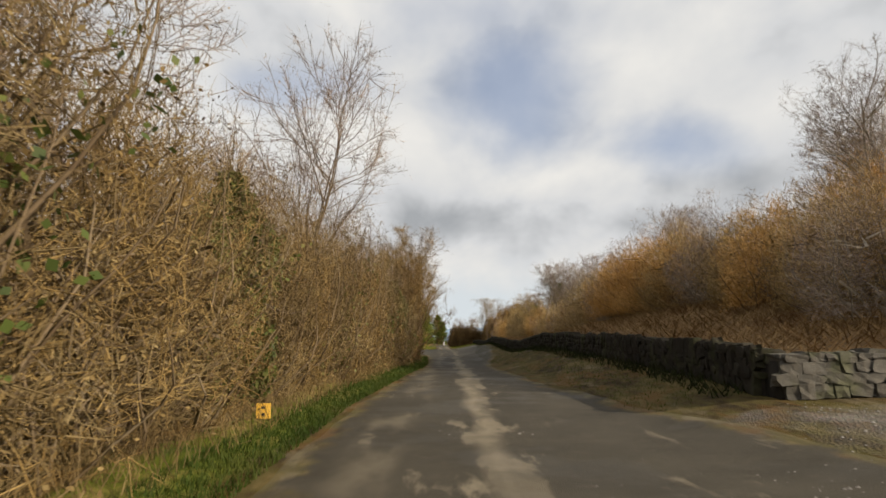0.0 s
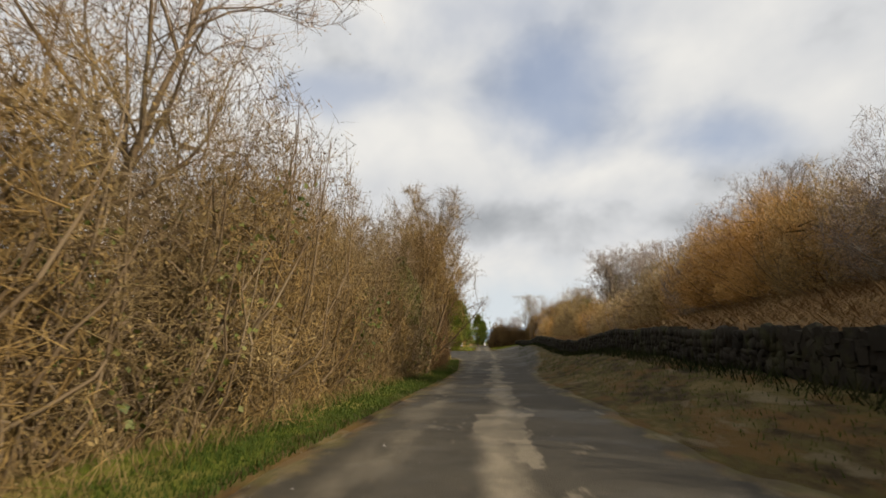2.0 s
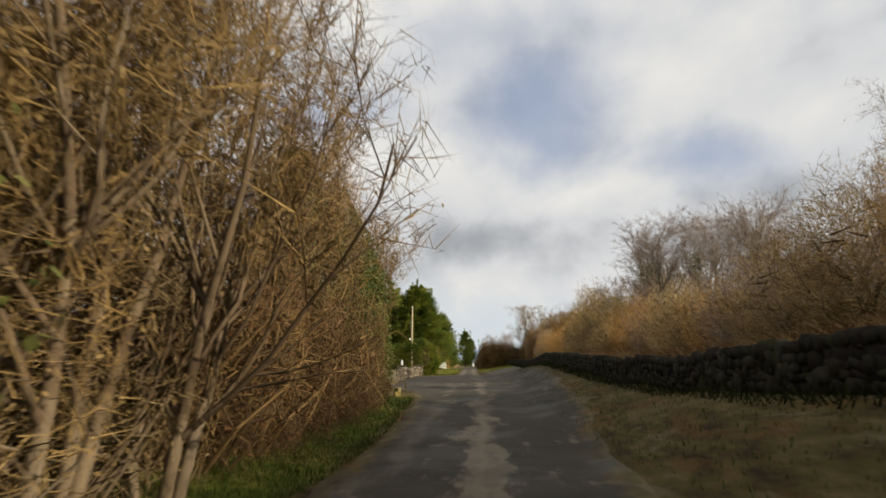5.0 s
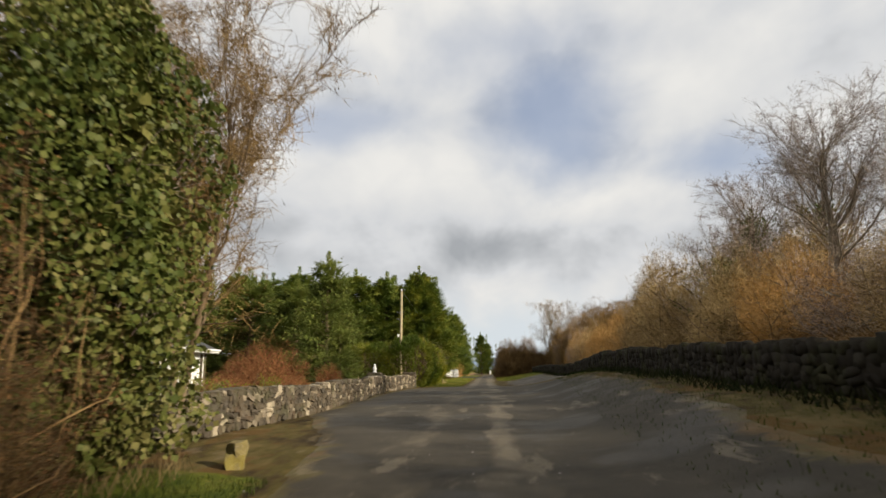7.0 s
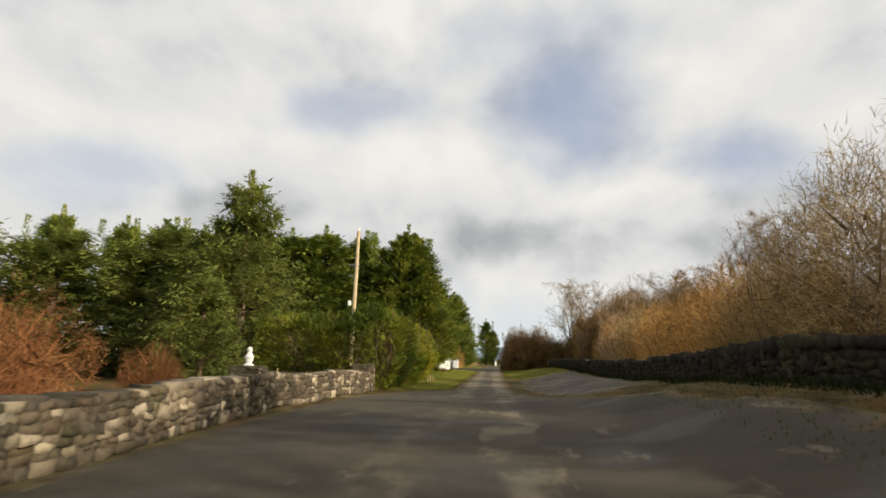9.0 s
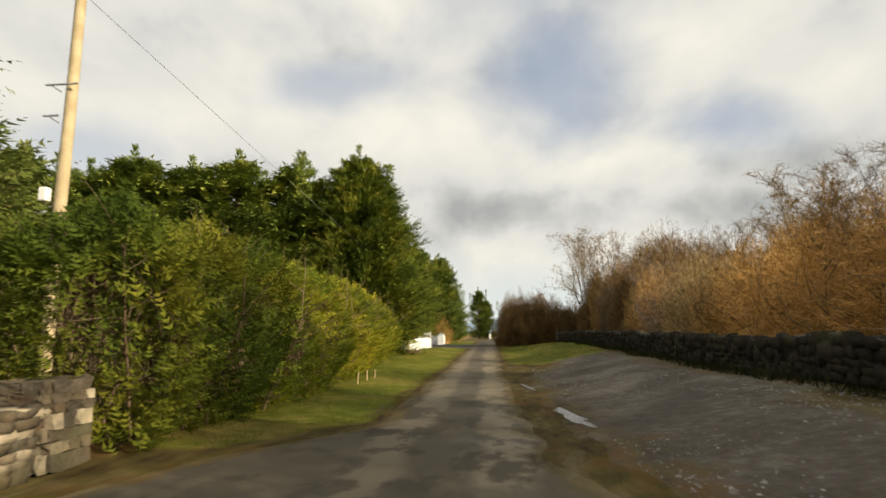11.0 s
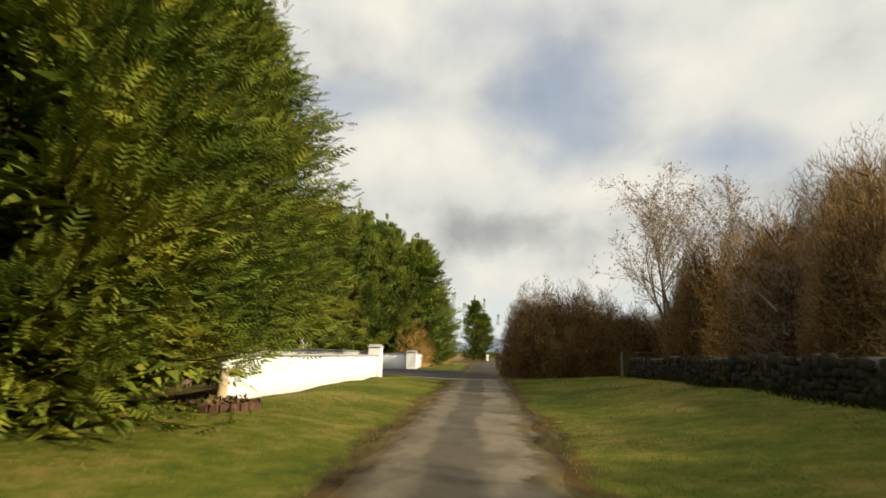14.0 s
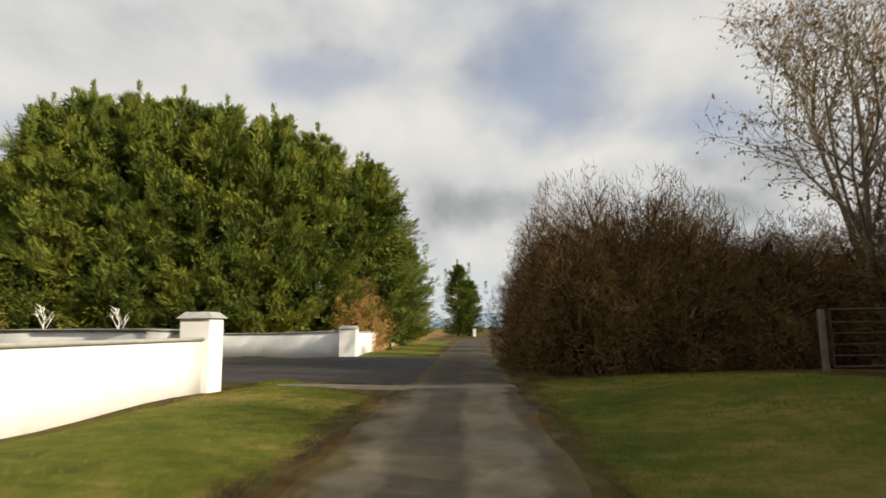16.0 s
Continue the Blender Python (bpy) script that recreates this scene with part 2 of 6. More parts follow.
def gravel(n, co, geo):
    pos = geo.outputs["Position"]
    v = n.tree.nodes.new("ShaderNodeTexVoronoi")
    v.inputs["Scale"].default_value = 28
    n.link(pos, v.inputs["Vector"])
    a, b = n.noise(pos, 0.45, 4), n.noise(pos, 5, 4, 0.65)
    base = n.ramp(n.math("ADD", n.math("MULTIPLY", a, 0.6), n.math("MULTIPLY", b, 0.4)),
                  (0.38, (0.049, 0.039, 0.030)), (0.52, (0.097, 0.081, 0.063)), (0.66, (0.203, 0.176, 0.146)))
    col = n.mix(0.2, base, n.mix(1.0, base, v.outputs["Color"], "MULTIPLY"))
    col = n.mix(frayed(n, pos, 0.9, 0.1, 2.4), col, soil(n, pos)[0])
    return {"Base Color": col, "bump": (v.outputs[0], 0.7, 0.03)}


def stone(*cols, moss=0.25, speck=0.5):
    def build(n, co, geo):
        pos = geo.outputs["Position"]
        rnd = n.tree.nodes.new("ShaderNodeObjectInfo").outputs["Random"]
        f = n.math("FRACT", n.math("ADD", rnd, n.math("MULTIPLY", geo.outputs["Random Per Island"], 3.3)))
        g1, g2 = n.noise(pos, 9, 4, 0.65), n.noise(pos, 55, 3, 0.7)
        col = n.ramp(f, *[(i / (len(cols) - 1), c) for i, c in enumerate(cols)])
        col = n.mix(n.math("MULTIPLY", n.step(g1, 0.4, 0.68), 0.55), col, (0.10, 0.085, 0.065) if speck > 0.3 else (0.03, 0.027, 0.021))
        col = n.mix(n.math("MULTIPLY", n.step(g2, 0.55, 0.75), speck), col, (0.42, 0.40, 0.35) if speck > 0.3 else (0.09, 0.085, 0.075))
        m = n.math("MULTIPLY", n.step(n.noise(pos, 1.7, 4), 0.5, 0.66), moss)
        col = n.mix(m, col, (0.075, 0.085, 0.022))
        return {"Base Color": col, "bump": (n.math("ADD", g1, n.math("MULTIPLY", g2, 0.4)), 0.7, 0.03)}
    return build


def plain(lo, hi, scale=6.0, dirt=0.0, rel=0.004):
    def build(n, co, geo):
        pos = geo.outputs["Position"]
        a, b = n.noise(pos, scale, 4), n.noise(pos, scale * 14, 2)
        col = n.ramp(n.math("ADD", n.math("MULTIPLY", a, 0.7), n.math("MULTIPLY", b, 0.3)), (0.35, lo), (0.65, hi))
        if dirt:
            d = n.math("MULTIPLY", n.step(n.noise(pos, 1.3, 5, 0.65), 0.52, 0.72), dirt)
            col = n.mix(d, col, (0.33, 0.32, 0.26))
        return {"Base Color": col, "bump": (b, 0.3, rel)}
    return build


def slates(n, co, geo):
    pos = geo.outputs["Position"]
    br = n.tree.nodes.new("ShaderNodeTexBrick")
    br.inputs["Scale"].default_value = 3.0
    br.inputs["Mortar Size"].default_value = 0.012
    n.link(pos, br.inputs["Vector"])
    a = n.noise(pos, 2, 4)
    return {"Base Color": n.ramp(a, (0.3, (0.050, 0.052, 0.053)), (0.7, (0.078, 0.080, 0.080)))}


M_ASPHALT = material("asphalt", asphalt, 0.9)
M_TURF = material("turf", turf, 0.9, spec=0.1)
M_VERGE = material("verge_soil", verge, 0.95, spec=0.1)
M_GRAVEL = material("gravel", gravel, 0.92)
M_DRIVE = material("drive_tarmac", plain((0.028, 0.027, 0.027), (0.048, 0.046, 0.044), 1.2, rel=0.01), 0.9)
M_FIELD = material("brown_field", plain((0.16, 0.10, 0.045), (0.24, 0.16, 0.075), 0.2, rel=0.05), 0.95, spec=0.1)
M_BANK = material("leaf_litter", plain((0.09, 0.054, 0.024), (0.19, 0.122, 0.058), 2.2, rel=0.06), 0.95, spec=0.1)
M_STONE = material("rubble_stone", stone((0.040, 0.029, 0.017), (0.085, 0.064, 0.038), (0.055, 0.043, 0.027), (0.095, 0.074, 0.045), (0.40, 0.34, 0.24), (0.070, 0.045, 0.024), (0.11, 0.086, 0.055), (0.036, 0.028, 0.018), (0.06, 0.05, 0.034), speck=0.32), 0.9)
# grey stone coloured near black: the shade on the wall's face is painted in
M_SHADESTONE = material("shade_darkened_stone", stone((0.019, 0.017, 0.014), (0.035, 0.030, 0.023), (0.026, 0.022, 0.018), (0.046, 0.041, 0.031), moss=0.2, speck=0.08), 0.95, spec=0.05)
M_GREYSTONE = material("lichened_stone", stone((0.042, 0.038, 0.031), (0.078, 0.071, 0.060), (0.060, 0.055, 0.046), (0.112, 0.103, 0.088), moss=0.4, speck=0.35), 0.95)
M_MORTAR = material("mortar", plain((0.028, 0.023, 0.017), (0.050, 0.042, 0.031), 9, rel=0.02), 0.95)
# mortar toned down along with the shade-coloured stones
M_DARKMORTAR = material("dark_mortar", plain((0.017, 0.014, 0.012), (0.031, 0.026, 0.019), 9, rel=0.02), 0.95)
M_RENDER = material("white_render", plain((0.80, 0.80, 0.78), (0.86, 0.86, 0.84), 3, dirt=0.12), 0.85)
M_COPING = material("grey_coping", plain((0.30, 0.30, 0.29), (0.42, 0.42, 0.40), 5, dirt=0.2), 0.85)
M_STRIP = material("worn_concrete", plain((0.15, 0.135, 0.11), (0.24, 0.215, 0.175), 3, rel=0.01), 0.9)
M_WHITE = material("white_paint", plain((0.72, 0.72, 0.70), (0.80, 0.80, 0.78), 4), 0.5)
M_SLATE = material("roof_slate", slates, 0.9, spec=0.1)
M_WOOD = material("weathered_wood", plain((0.30, 0.22, 0.12), (0.46, 0.36, 0.20), 5, rel=0.01), 0.85)
M_POLE = material("pole_wood", plain((0.36, 0.28, 0.16), (0.52, 0.43, 0.27), 4, rel=0.01), 0.8)
M_DARKWOOD = material("dark_old_timber", plain((0.05, 0.04, 0.028), (0.10, 0.08, 0.055), 5, rel=0.01), 0.9)
M_GREYWOOD = material("grey_old_timber", plain((0.10, 0.09, 0.075), (0.18, 0.165, 0.14), 5, rel=0.01), 0.9)
M_METAL = material("galvanised_metal", plain((0.32, 0.32, 0.33), (0.45, 0.45, 0.45), 8), 0.45, metal=0.8)
M_RED = material("red_brick", plain((0.072, 0.034, 0.022), (0.119, 0.056, 0.036), 8, rel=0.01), 0.9)
M_YELLOW = material("yellow_sign", plain((0.72, 0.40, 0.05), (0.80, 0.48, 0.08), 8), 0.5)
M_BLACK = material("black_plastic", plain((0.015, 0.015, 0.016), (0.03, 0.03, 0.03), 8), 0.5)
M_CARPAINT = material("dark_car_paint", plain((0.012, 0.014, 0.018), (0.02, 0.022, 0.028), 3), 0.15, spec=0.6)
M_GLASS = material("window_glass", plain((0.02, 0.025, 0.03), (0.03, 0.035, 0.04), 2, rel=0.0005), 0.05, spec=0.6)
M_WATER = material("puddle_water", plain((0.045, 0.036, 0.024), (0.07, 0.056, 0.04), 2, rel=0.0006), 0.16, spec=0.12)

M_BARK = leafy("brown_bark", (0.070, 0.047, 0.027), (0.135, 0.096, 0.057), (0.195, 0.150, 0.096), rough=0.9, spec=0.1)
M_PALEBARK = leafy("pale_bark", (0.150, 0.124, 0.088), (0.255, 0.218, 0.162), (0.345, 0.306, 0.236), rough=0.85, spec=0.1)
M_TWIG = leafy("brown_twigs", (0.075, 0.050, 0.022), (0.146, 0.103, 0.047), (0.234, 0.176, 0.088), rough=0.85, spec=0.1)
M_ORANGE = leafy("orange_twigs", (0.123, 0.076, 0.029), (0.208, 0.135, 0.050), (0.294, 0.202, 0.082), rough=0.85, spec=0.1)
M_GREYTWIG = leafy("grey_twigs", (0.174, 0.131, 0.103), (0.276, 0.218, 0.179), (0.367, 0.300, 0.248), rough=0.85, spec=0.1)
M_DEADLEAF = leafy("dead_leaves", (0.062, 0.038, 0.015), (0.119, 0.075, 0.027), (0.190, 0.129, 0.050), (0.257, 0.196, 0.095), rough=0.75, spec=0.15)
M_RUST = leafy("rusty_leaves", (0.11, 0.042, 0.016), (0.17, 0.072, 0.027), (0.24, 0.115, 0.046), rough=0.75, spec=0.15)
M_DARKLEAF = leafy("dark_dead_leaves", (0.040, 0.027, 0.012), (0.085, 0.057, 0.026), (0.165, 0.112, 0.054), rough=0.85, spec=0.1)
M_CATKIN = leafy("catkins", (0.16, 0.10, 0.05), (0.32, 0.225, 0.12), (0.44, 0.33, 0.20), rough=0.75)
M_IVY = leafy("ivy_leaves", (0.030, 0.046, 0.010), (0.064, 0.086, 0.017), (0.110, 0.120, 0.028), (0.190, 0.172, 0.057), rough=0.55, patch=0.45, spec=0.2, thru=0.2)
M_CYPRESS = leafy("cypress_sprays", (0.040, 0.064, 0.011), (0.083, 0.117, 0.018), (0.153, 0.183, 0.024), (0.261, 0.250, 0.033), rough=0.8, spec=0.12, thru=0.08, patch=0.72)
M_DARKCYPRESS = leafy("dark_cypress_sprays", (0.056, 0.086, 0.016), (0.113, 0.153, 0.028), (0.184, 0.222, 0.037), (0.273, 0.276, 0.045), rough=0.8, spec=0.12, thru=0.08, patch=0.72)
M_GOLD = leafy("golden_cypress_sprays", (0.062, 0.103, 0.013), (0.141, 0.175, 0.018), (0.245, 0.241, 0.024), (0.407, 0.338, 0.032), rough=0.8, spec=0.12, patch=0.6, thru=0.3)
M_PINE = leafy("pine_needles", (0.071, 0.094, 0.023), (0.132, 0.164, 0.036), (0.213, 0.232, 0.053), rough=0.8, spec=0.12, thru=0.3)
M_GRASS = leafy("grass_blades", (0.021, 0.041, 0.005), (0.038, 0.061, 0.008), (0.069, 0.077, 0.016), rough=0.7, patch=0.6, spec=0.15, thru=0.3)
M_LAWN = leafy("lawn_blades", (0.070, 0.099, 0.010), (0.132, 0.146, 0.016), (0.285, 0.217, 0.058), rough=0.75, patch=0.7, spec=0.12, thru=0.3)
M_STRAW = leafy("dry_grass", (0.095, 0.060, 0.025), (0.155, 0.105, 0.046), (0.23, 0.172, 0.085), rough=0.85, spec=0.1)
M_FERN = leafy("dead_bracken", (0.13, 0.070, 0.028), (0.21, 0.128, 0.055), (0.30, 0.205, 0.10), rough=0.85, spec=0.1)
M_TAN = leafy("tan_twigs", (0.196, 0.133, 0.060), (0.352, 0.247, 0.107), (0.505, 0.374, 0.177), rough=0.85, spec=0.1)
M_BRAMBLE = leafy("bramble_leaves", (0.055, 0.024, 0.010), (0.105, 0.050, 0.018), (0.165, 0.088, 0.034), rough=0.8, spec=0.1)
M_OSIER = leafy("osier_twigs", (0.348, 0.188, 0.056), (0.515, 0.295, 0.092), (0.653, 0.418, 0.160), rough=0.8, spec=0.1)
M_BRAMBLETWIG = leafy("bramble_stems", (0.042, 0.025, 0.012), (0.082, 0.052, 0.025), (0.135, 0.088, 0.045), rough=0.85, spec=0.1)
M_LICHEN = material("yellow_lichen_stone", stone((0.20, 0.16, 0.035), (0.25, 0.20, 0.05), (0.15, 0.12, 0.05), moss=0.4), 0.95)
# shaded copy of the golden hedge: near end's shadow put into the colour
M_HEDGESHADE = leafy("shaded_hedge_sprays", (0.037, 0.063, 0.009), (0.083, 0.111, 0.014), (0.146, 0.156, 0.019), (0.238, 0.218, 0.025), rough=0.8, spec=0.12, thru=0.3, patch=0.72)
# green-brown weeds made near black to paint the shade at the wall's foot
M_SHADEWEED = leafy("shade_dark_weeds", (0.012, 0.016, 0.006), (0.024, 0.028, 0.010), (0.042, 0.036, 0.016), rough=0.9, spec=0.05)
M_DARKTWIG = leafy("dark_twigs", (0.086, 0.053, 0.023), (0.175, 0.110, 0.046), (0.297, 0.193, 0.085), rough=0.9, spec=0.1)

# ---- ground ----
def smooth(x):
    x = np.clip(x, 0, 1)
    return x * x * (3 - 2 * x)


ROAD_Z = ((-60, -.10), (8, -.08), (23, 0), (35, -.10), (43, -.26), (46, -.36), (52, -.24), (60, -.04), (68, .08), (77, .17), (85, .12), (93, -.01), (105, 0), (120, .05), (140, .02), (170, 0), (900, 0))
BANK = ((9, 0), (15, 0.38), (18, 0.47), (23, 0.6), (31, 0.85), (36, 1.0), (41, 1.04), (46, 0.92), (50, 0.77), (55, 0.67), (60, 0.7), (66, 0.77), (70, 0.82), (76, 0.86), (82, 0.68), (87, 0.58), (96, 0.58), (105, 0.66), (117, 0.68), (131, 0.5), (140, 0.05), (150, 0))
LEFT_BANK = ((-60, .15), (60, .15), (64, .08), (88, .06), (100, .10), (112, .25), (117, .3), (125, .25), (134, .06), (150, .05), (900, .05))
EDGE_L = ((-60, -1.0), (18, -1.0), (23, -.65), (30, -.35), (36, 0), (48, .1), (57, -.1), (61, -.7), (66, -2.5), (85, -2.25), (88.5, -1.0), (91, .5), (110, .62), (125, .75), (135, .85), (178, 1.1), (205, 4.6), (300, 24))
EDGE_R = ((-60, 5.2), (11, 5.2), (16, 4.4), (22, 3.7), (36, 3.5), (43, 4.0), (50, 4.9), (56, 5.5), (63, 6.1), (70, 6.5), (80, 6.0), (85, 4.2), (88, 3.05), (105, 2.98), (125, 3.2), (150, 3.4), (178, 3.9), (205, 7.6), (300, 27.5))
WALL_X = ((-100, 5.9), (15.6, 5.95), (18, 6.2), (31, 6.5), (60, 7.2), (92, 8.0), (117, 8.5), (134, 8.8), (900, 8.8))


def along(table, y):
    a = np.array(table)
    return sum(np.interp(np.asarray(y, float) + d, a[:, 0], a[:, 1]) for d in (-2.0, -1.0, 0.0, 1.0, 2.0)) / 5


def edge(table, y):
    a = np.array(table)
    return np.interp(y, a[:, 0], a[:, 1])


def lay(x, y):
    """Height of the land."""
    x, y = np.asarray(x, float), np.asarray(y, float)
    z = along(ROAD_Z, y)
    wx = edge(WALL_X, y)
    z = z + along(BANK, y) * smooth((x - 3.4) / (wx - 3.4))
    inside = smooth((y - 16.0) / 2.0) * (1 - smooth((y - 131) / 5.0))
    back = np.interp(y, (10, 20, 30, 46, 58, 80, 100, 140), (0.6, 1.2, 1.7, 1.6, 1.0, 0.9, 0.55, 0.3))
    z = z + inside * (smooth((x - wx - 0.2) / 1.2) * (back * 0.6 - 0.2) + smooth((x - wx - 0.5) / 9.0) * back) * (1 - smooth((x - 23.0) / 14.0))
    z = z + along(LEFT_BANK, y) * smooth((edge(EDGE_L, y) - x) / 2.6)
    z = z + 0.025 * np.sin(x * 1.7 + y * 0.9) * smooth((np.abs(x - 1.8) - 3) / 2) + 0.02 * np.sin(x * 0.8 - y * 1.3)* smooth((np.abs(x - 1.8) - 3) / 2)
    return z


def mesh_of(name, verts, faces, smooth_shade=False):
    """A mesh from an array of corners and an array of faces, all with as many corners."""
    verts, faces = np.asarray(verts, np.float32), np.asarray(faces, np.int32)
    me = bpy.data.meshes.new(name)
    me.vertices.add(len(verts))
    me.vertices.foreach_set("co", verts.ravel())
    me.loops.add(faces.size)
    me.loops.foreach_set("vertex_index", faces.ravel())
    me.polygons.add(len(faces))
    me.polygons.foreach_set("loop_start", np.arange(0, faces.size, faces.shape[1], dtype=np.int32))
    if smooth_shade:
        me.polygons.foreach_set("use_smooth", np.ones(len(faces), bool))
    me.update(calc_edges=True)
    return me


def link(name, me, mat, parent=None, label=""):
    """Links a mesh as one object, under a thing or a part where one is given."""
    if not me.materials:
        me.materials.append(mat)
    ob = new(name, me)
    if parent:
        ob.parent = parent
    return tagged(ob, label)


def part(name, bm, mat, parent=None, label=""):
    me = bpy.data.meshes.new(name)
    bm.to_mesh(me)
    bm.free()
    return link(name, me, mat, parent, label)


def sheet(name, xs, ys, lift=0.0):
    """A grid over the land; xs may be rows of their own, one for each y."""
    X = np.asarray(xs, float)
    X = np.broadcast_to(X, (len(ys), X.shape[-1]))
    Y = np.broadcast_to(np.asarray(ys, float)[:, None], X.shape)
    Z = lay(X, Y) + lift
    n, m = X.shape
    i = (np.arange(n - 1)[:, None] * m + np.arange(m - 1)).ravel()
    return mesh_of(name, np.stack([X, Y, Z], -1).reshape(-1, 3), np.stack([i, i + 1, i + m + 1, i + m], 1), True)


rng = np.random.default_rng(5)


def ragged(ys, base, size, seed):
    r = np.random.default_rng(seed)
    k = np.interp(ys, np.arange(ys[0] - 3, ys[-1] + 3, 0.9), r.normal(0, size, len(np.arange(ys[0] - 3, ys[-1] + 3, 0.9))))
    return base + k


gx = np.unique(np.concatenate([np.linspace(-900, -60, 15), np.linspace(-60, -8, 30), np.arange(-8, 16, 0.4), np.linspace(16, 60, 26), np.linspace(60, 900, 15)]))
gy = np.unique(np.concatenate([np.linspace(-200, -15, 12), np.arange(-15, 172, 0.8), np.linspace(172, 400, 40), np.linspace(400, 2500, 14)]))
ground_me = sheet("ground", gx, gy)
co = np.zeros(len(ground_me.vertices) * 3, np.float32)
ground_me.vertices.foreach_get("co", co)
co = co.reshape(-1, 3)
co[:, 2] -= 0.06 * ((co[:, 0] > edge(EDGE_L, co[:, 1]) + 0.25) & (co[:, 0] < edge(EDGE_R, co[:, 1]) - 0.25) & (co[:, 1] < 300))
ground_me.vertices.foreach_set("co", co.ravel())
tagged(link("ground", ground_me, M_VERGE), "damp brown-green verge and rough ground beside the lane", "ground", kind="structure")

ry = np.arange(-40, 300, 0.5)
L, R = ragged(ry, edge(EDGE_L, ry), 0.06, 1), ragged(ry, edge(EDGE_R, ry), 0.09, 2)
# columns across the lane, each knowing how far it lies from the nearer edge
across = (0, .05, .1, .16, .24, .34, .45, .55, .66, .76, .84, .9, .95, 1)
road_x = L[:, None] + (R - L)[:, None] * np.array(across)
rim = np.minimum(road_x - L[:, None], R[:, None] - road_x)
road_me = sheet("road", road_x, ry, 0.012 * smooth(rim / 0.3) - 0.003 * (rim < 0.01))
road_me.attributes.new("from_edge", "FLOAT", "POINT").data.foreach_set("value", rim.ravel().astype(np.float32))
tagged(link("road", road_me, M_ASPHALT),
       "narrow patched asphalt lane with worn pale streaks", "road", kind="structure")


def patch_of(name, y0, y1, x0, x1, mat, lift, label, category, rag=0.25, seed=3, n=14):
    ys = np.arange(y0, y1 + 0.01, 0.5)
    a, b = ragged(ys, edge(x0, ys) if isinstance(x0, tuple) else x0, rag, seed), ragged(ys, edge(x1, ys) if isinstance(x1, tuple) else x1, rag, seed + 1)
    wide = a[:, None] + (b - a)[:, None] * (0.5 - 0.5 * np.cos(np.pi * np.linspace(0, 1, n)))
    near = np.minimum(np.minimum(wide - a[:, None], b[:, None] - wide), np.minimum(ys - ys[0], ys[-1] - ys)[:, None])
    me = sheet(name, wide, ys, lift * smooth(near / 0.35) - 0.004 * (near < 0.01))
    me.attributes.new("from_edge", "FLOAT", "POINT").data.foreach_set("value", near.ravel().astype(np.float32))
    return tagged(link(name, me, mat), label, category, kind="structure")


patch_of("layby_gravel", -40, 15.2, ((-40, 5.1), (11, 5.1), (15.2, 4.7)), ((-40, 30.), (15.2, 26.)), M_GRAVEL, 0.008, "grey loose-gravel layby beside the lane", "gravel", n=40)
patch_of("layby_gravel", 84, 107.5, ((84, 5.2), (88, 3.35), (100, 3.6), (107.5, 5.6)), ((84, 6.6), (90, 7.5), (104, 7.6), (107.5, 6.2)), M_GRAVEL, 0.01, "grey gravel pull-in in front of the stone wall", "gravel", seed=8)
patch_of("lawn", 88.6, 137.2, ((88.6, -2.3), (91, -4.), (116, -4.6), (118, -2.55), (137.2, -2.8)), ((88.6, -1.4), (91.5, .35), (110, .5), (125, .55), (134, .5), (137.2, -2.2)), M_TURF, 0.012, "mown grass verge, sunlit green", "grass", 0.1, 12)
patch_of("lawn", 106, 137, ((106, 4.2), (109, 3.15), (125, 3.4), (137, 3.5)), ((106, 7.6), (110, 8.2), (118, 8.3), (137, 8.7)), M_TURF, 0.012, "rough grass verge with yellowed patches", "grass", 0.12, 15)
patch_of("grass_verge", -20, 58, ((-17, -2.6), (63, -2.6)), ((-17, -1.15), (18, -1.12), (23, -.8), (30, -.5), (36, -.12), (48, -.05), (57, -.25), (60, -.7), (63, -1.6)), M_TURF, 0.014, "narrow green grass verge under the hedge", "grass", 0.07, 18)
patch_of("lawn", 149, 178, -3.0, 0.7, M_TURF, 0.014, "sunlit grass verge beyond the gateway", "grass", 0.15, 22)
patch_of("concrete_strip", 135.2, 136.5, ((135.2, -1.6), (136.5, -2.9)), 3.3, M_STRIP, 0.036, "worn pale concrete strip across the mouth of the driveway", "concrete", 0.06, 27)
patch_of("driveway", 136.6, 148.6, ((137, -11.), (148.6, -11.)), 1.0, M_DRIVE, 0.03, "dark tarmac driveway entrance", "driveway", 0.05, 25)
patch_of("field", 180, 700, ((180, -120.), (700, -300.)), ((180, -2.), (700, -2.)), M_FIELD, 0.15, "brown rough field beyond the trees", "field", 0.5, 28)

patch_of("bracken_bank", 16.6, 133, ((16.6, 6.6), (31, 6.9), (60, 7.6), (92, 8.4), (117, 8.9), (133, 9.3)), ((16.6, 24.), (133, 24.)), M_BANK, 0.03, "bank of dead brown bracken and leaf litter behind the wall", "bank", 0.02, 35, 30)

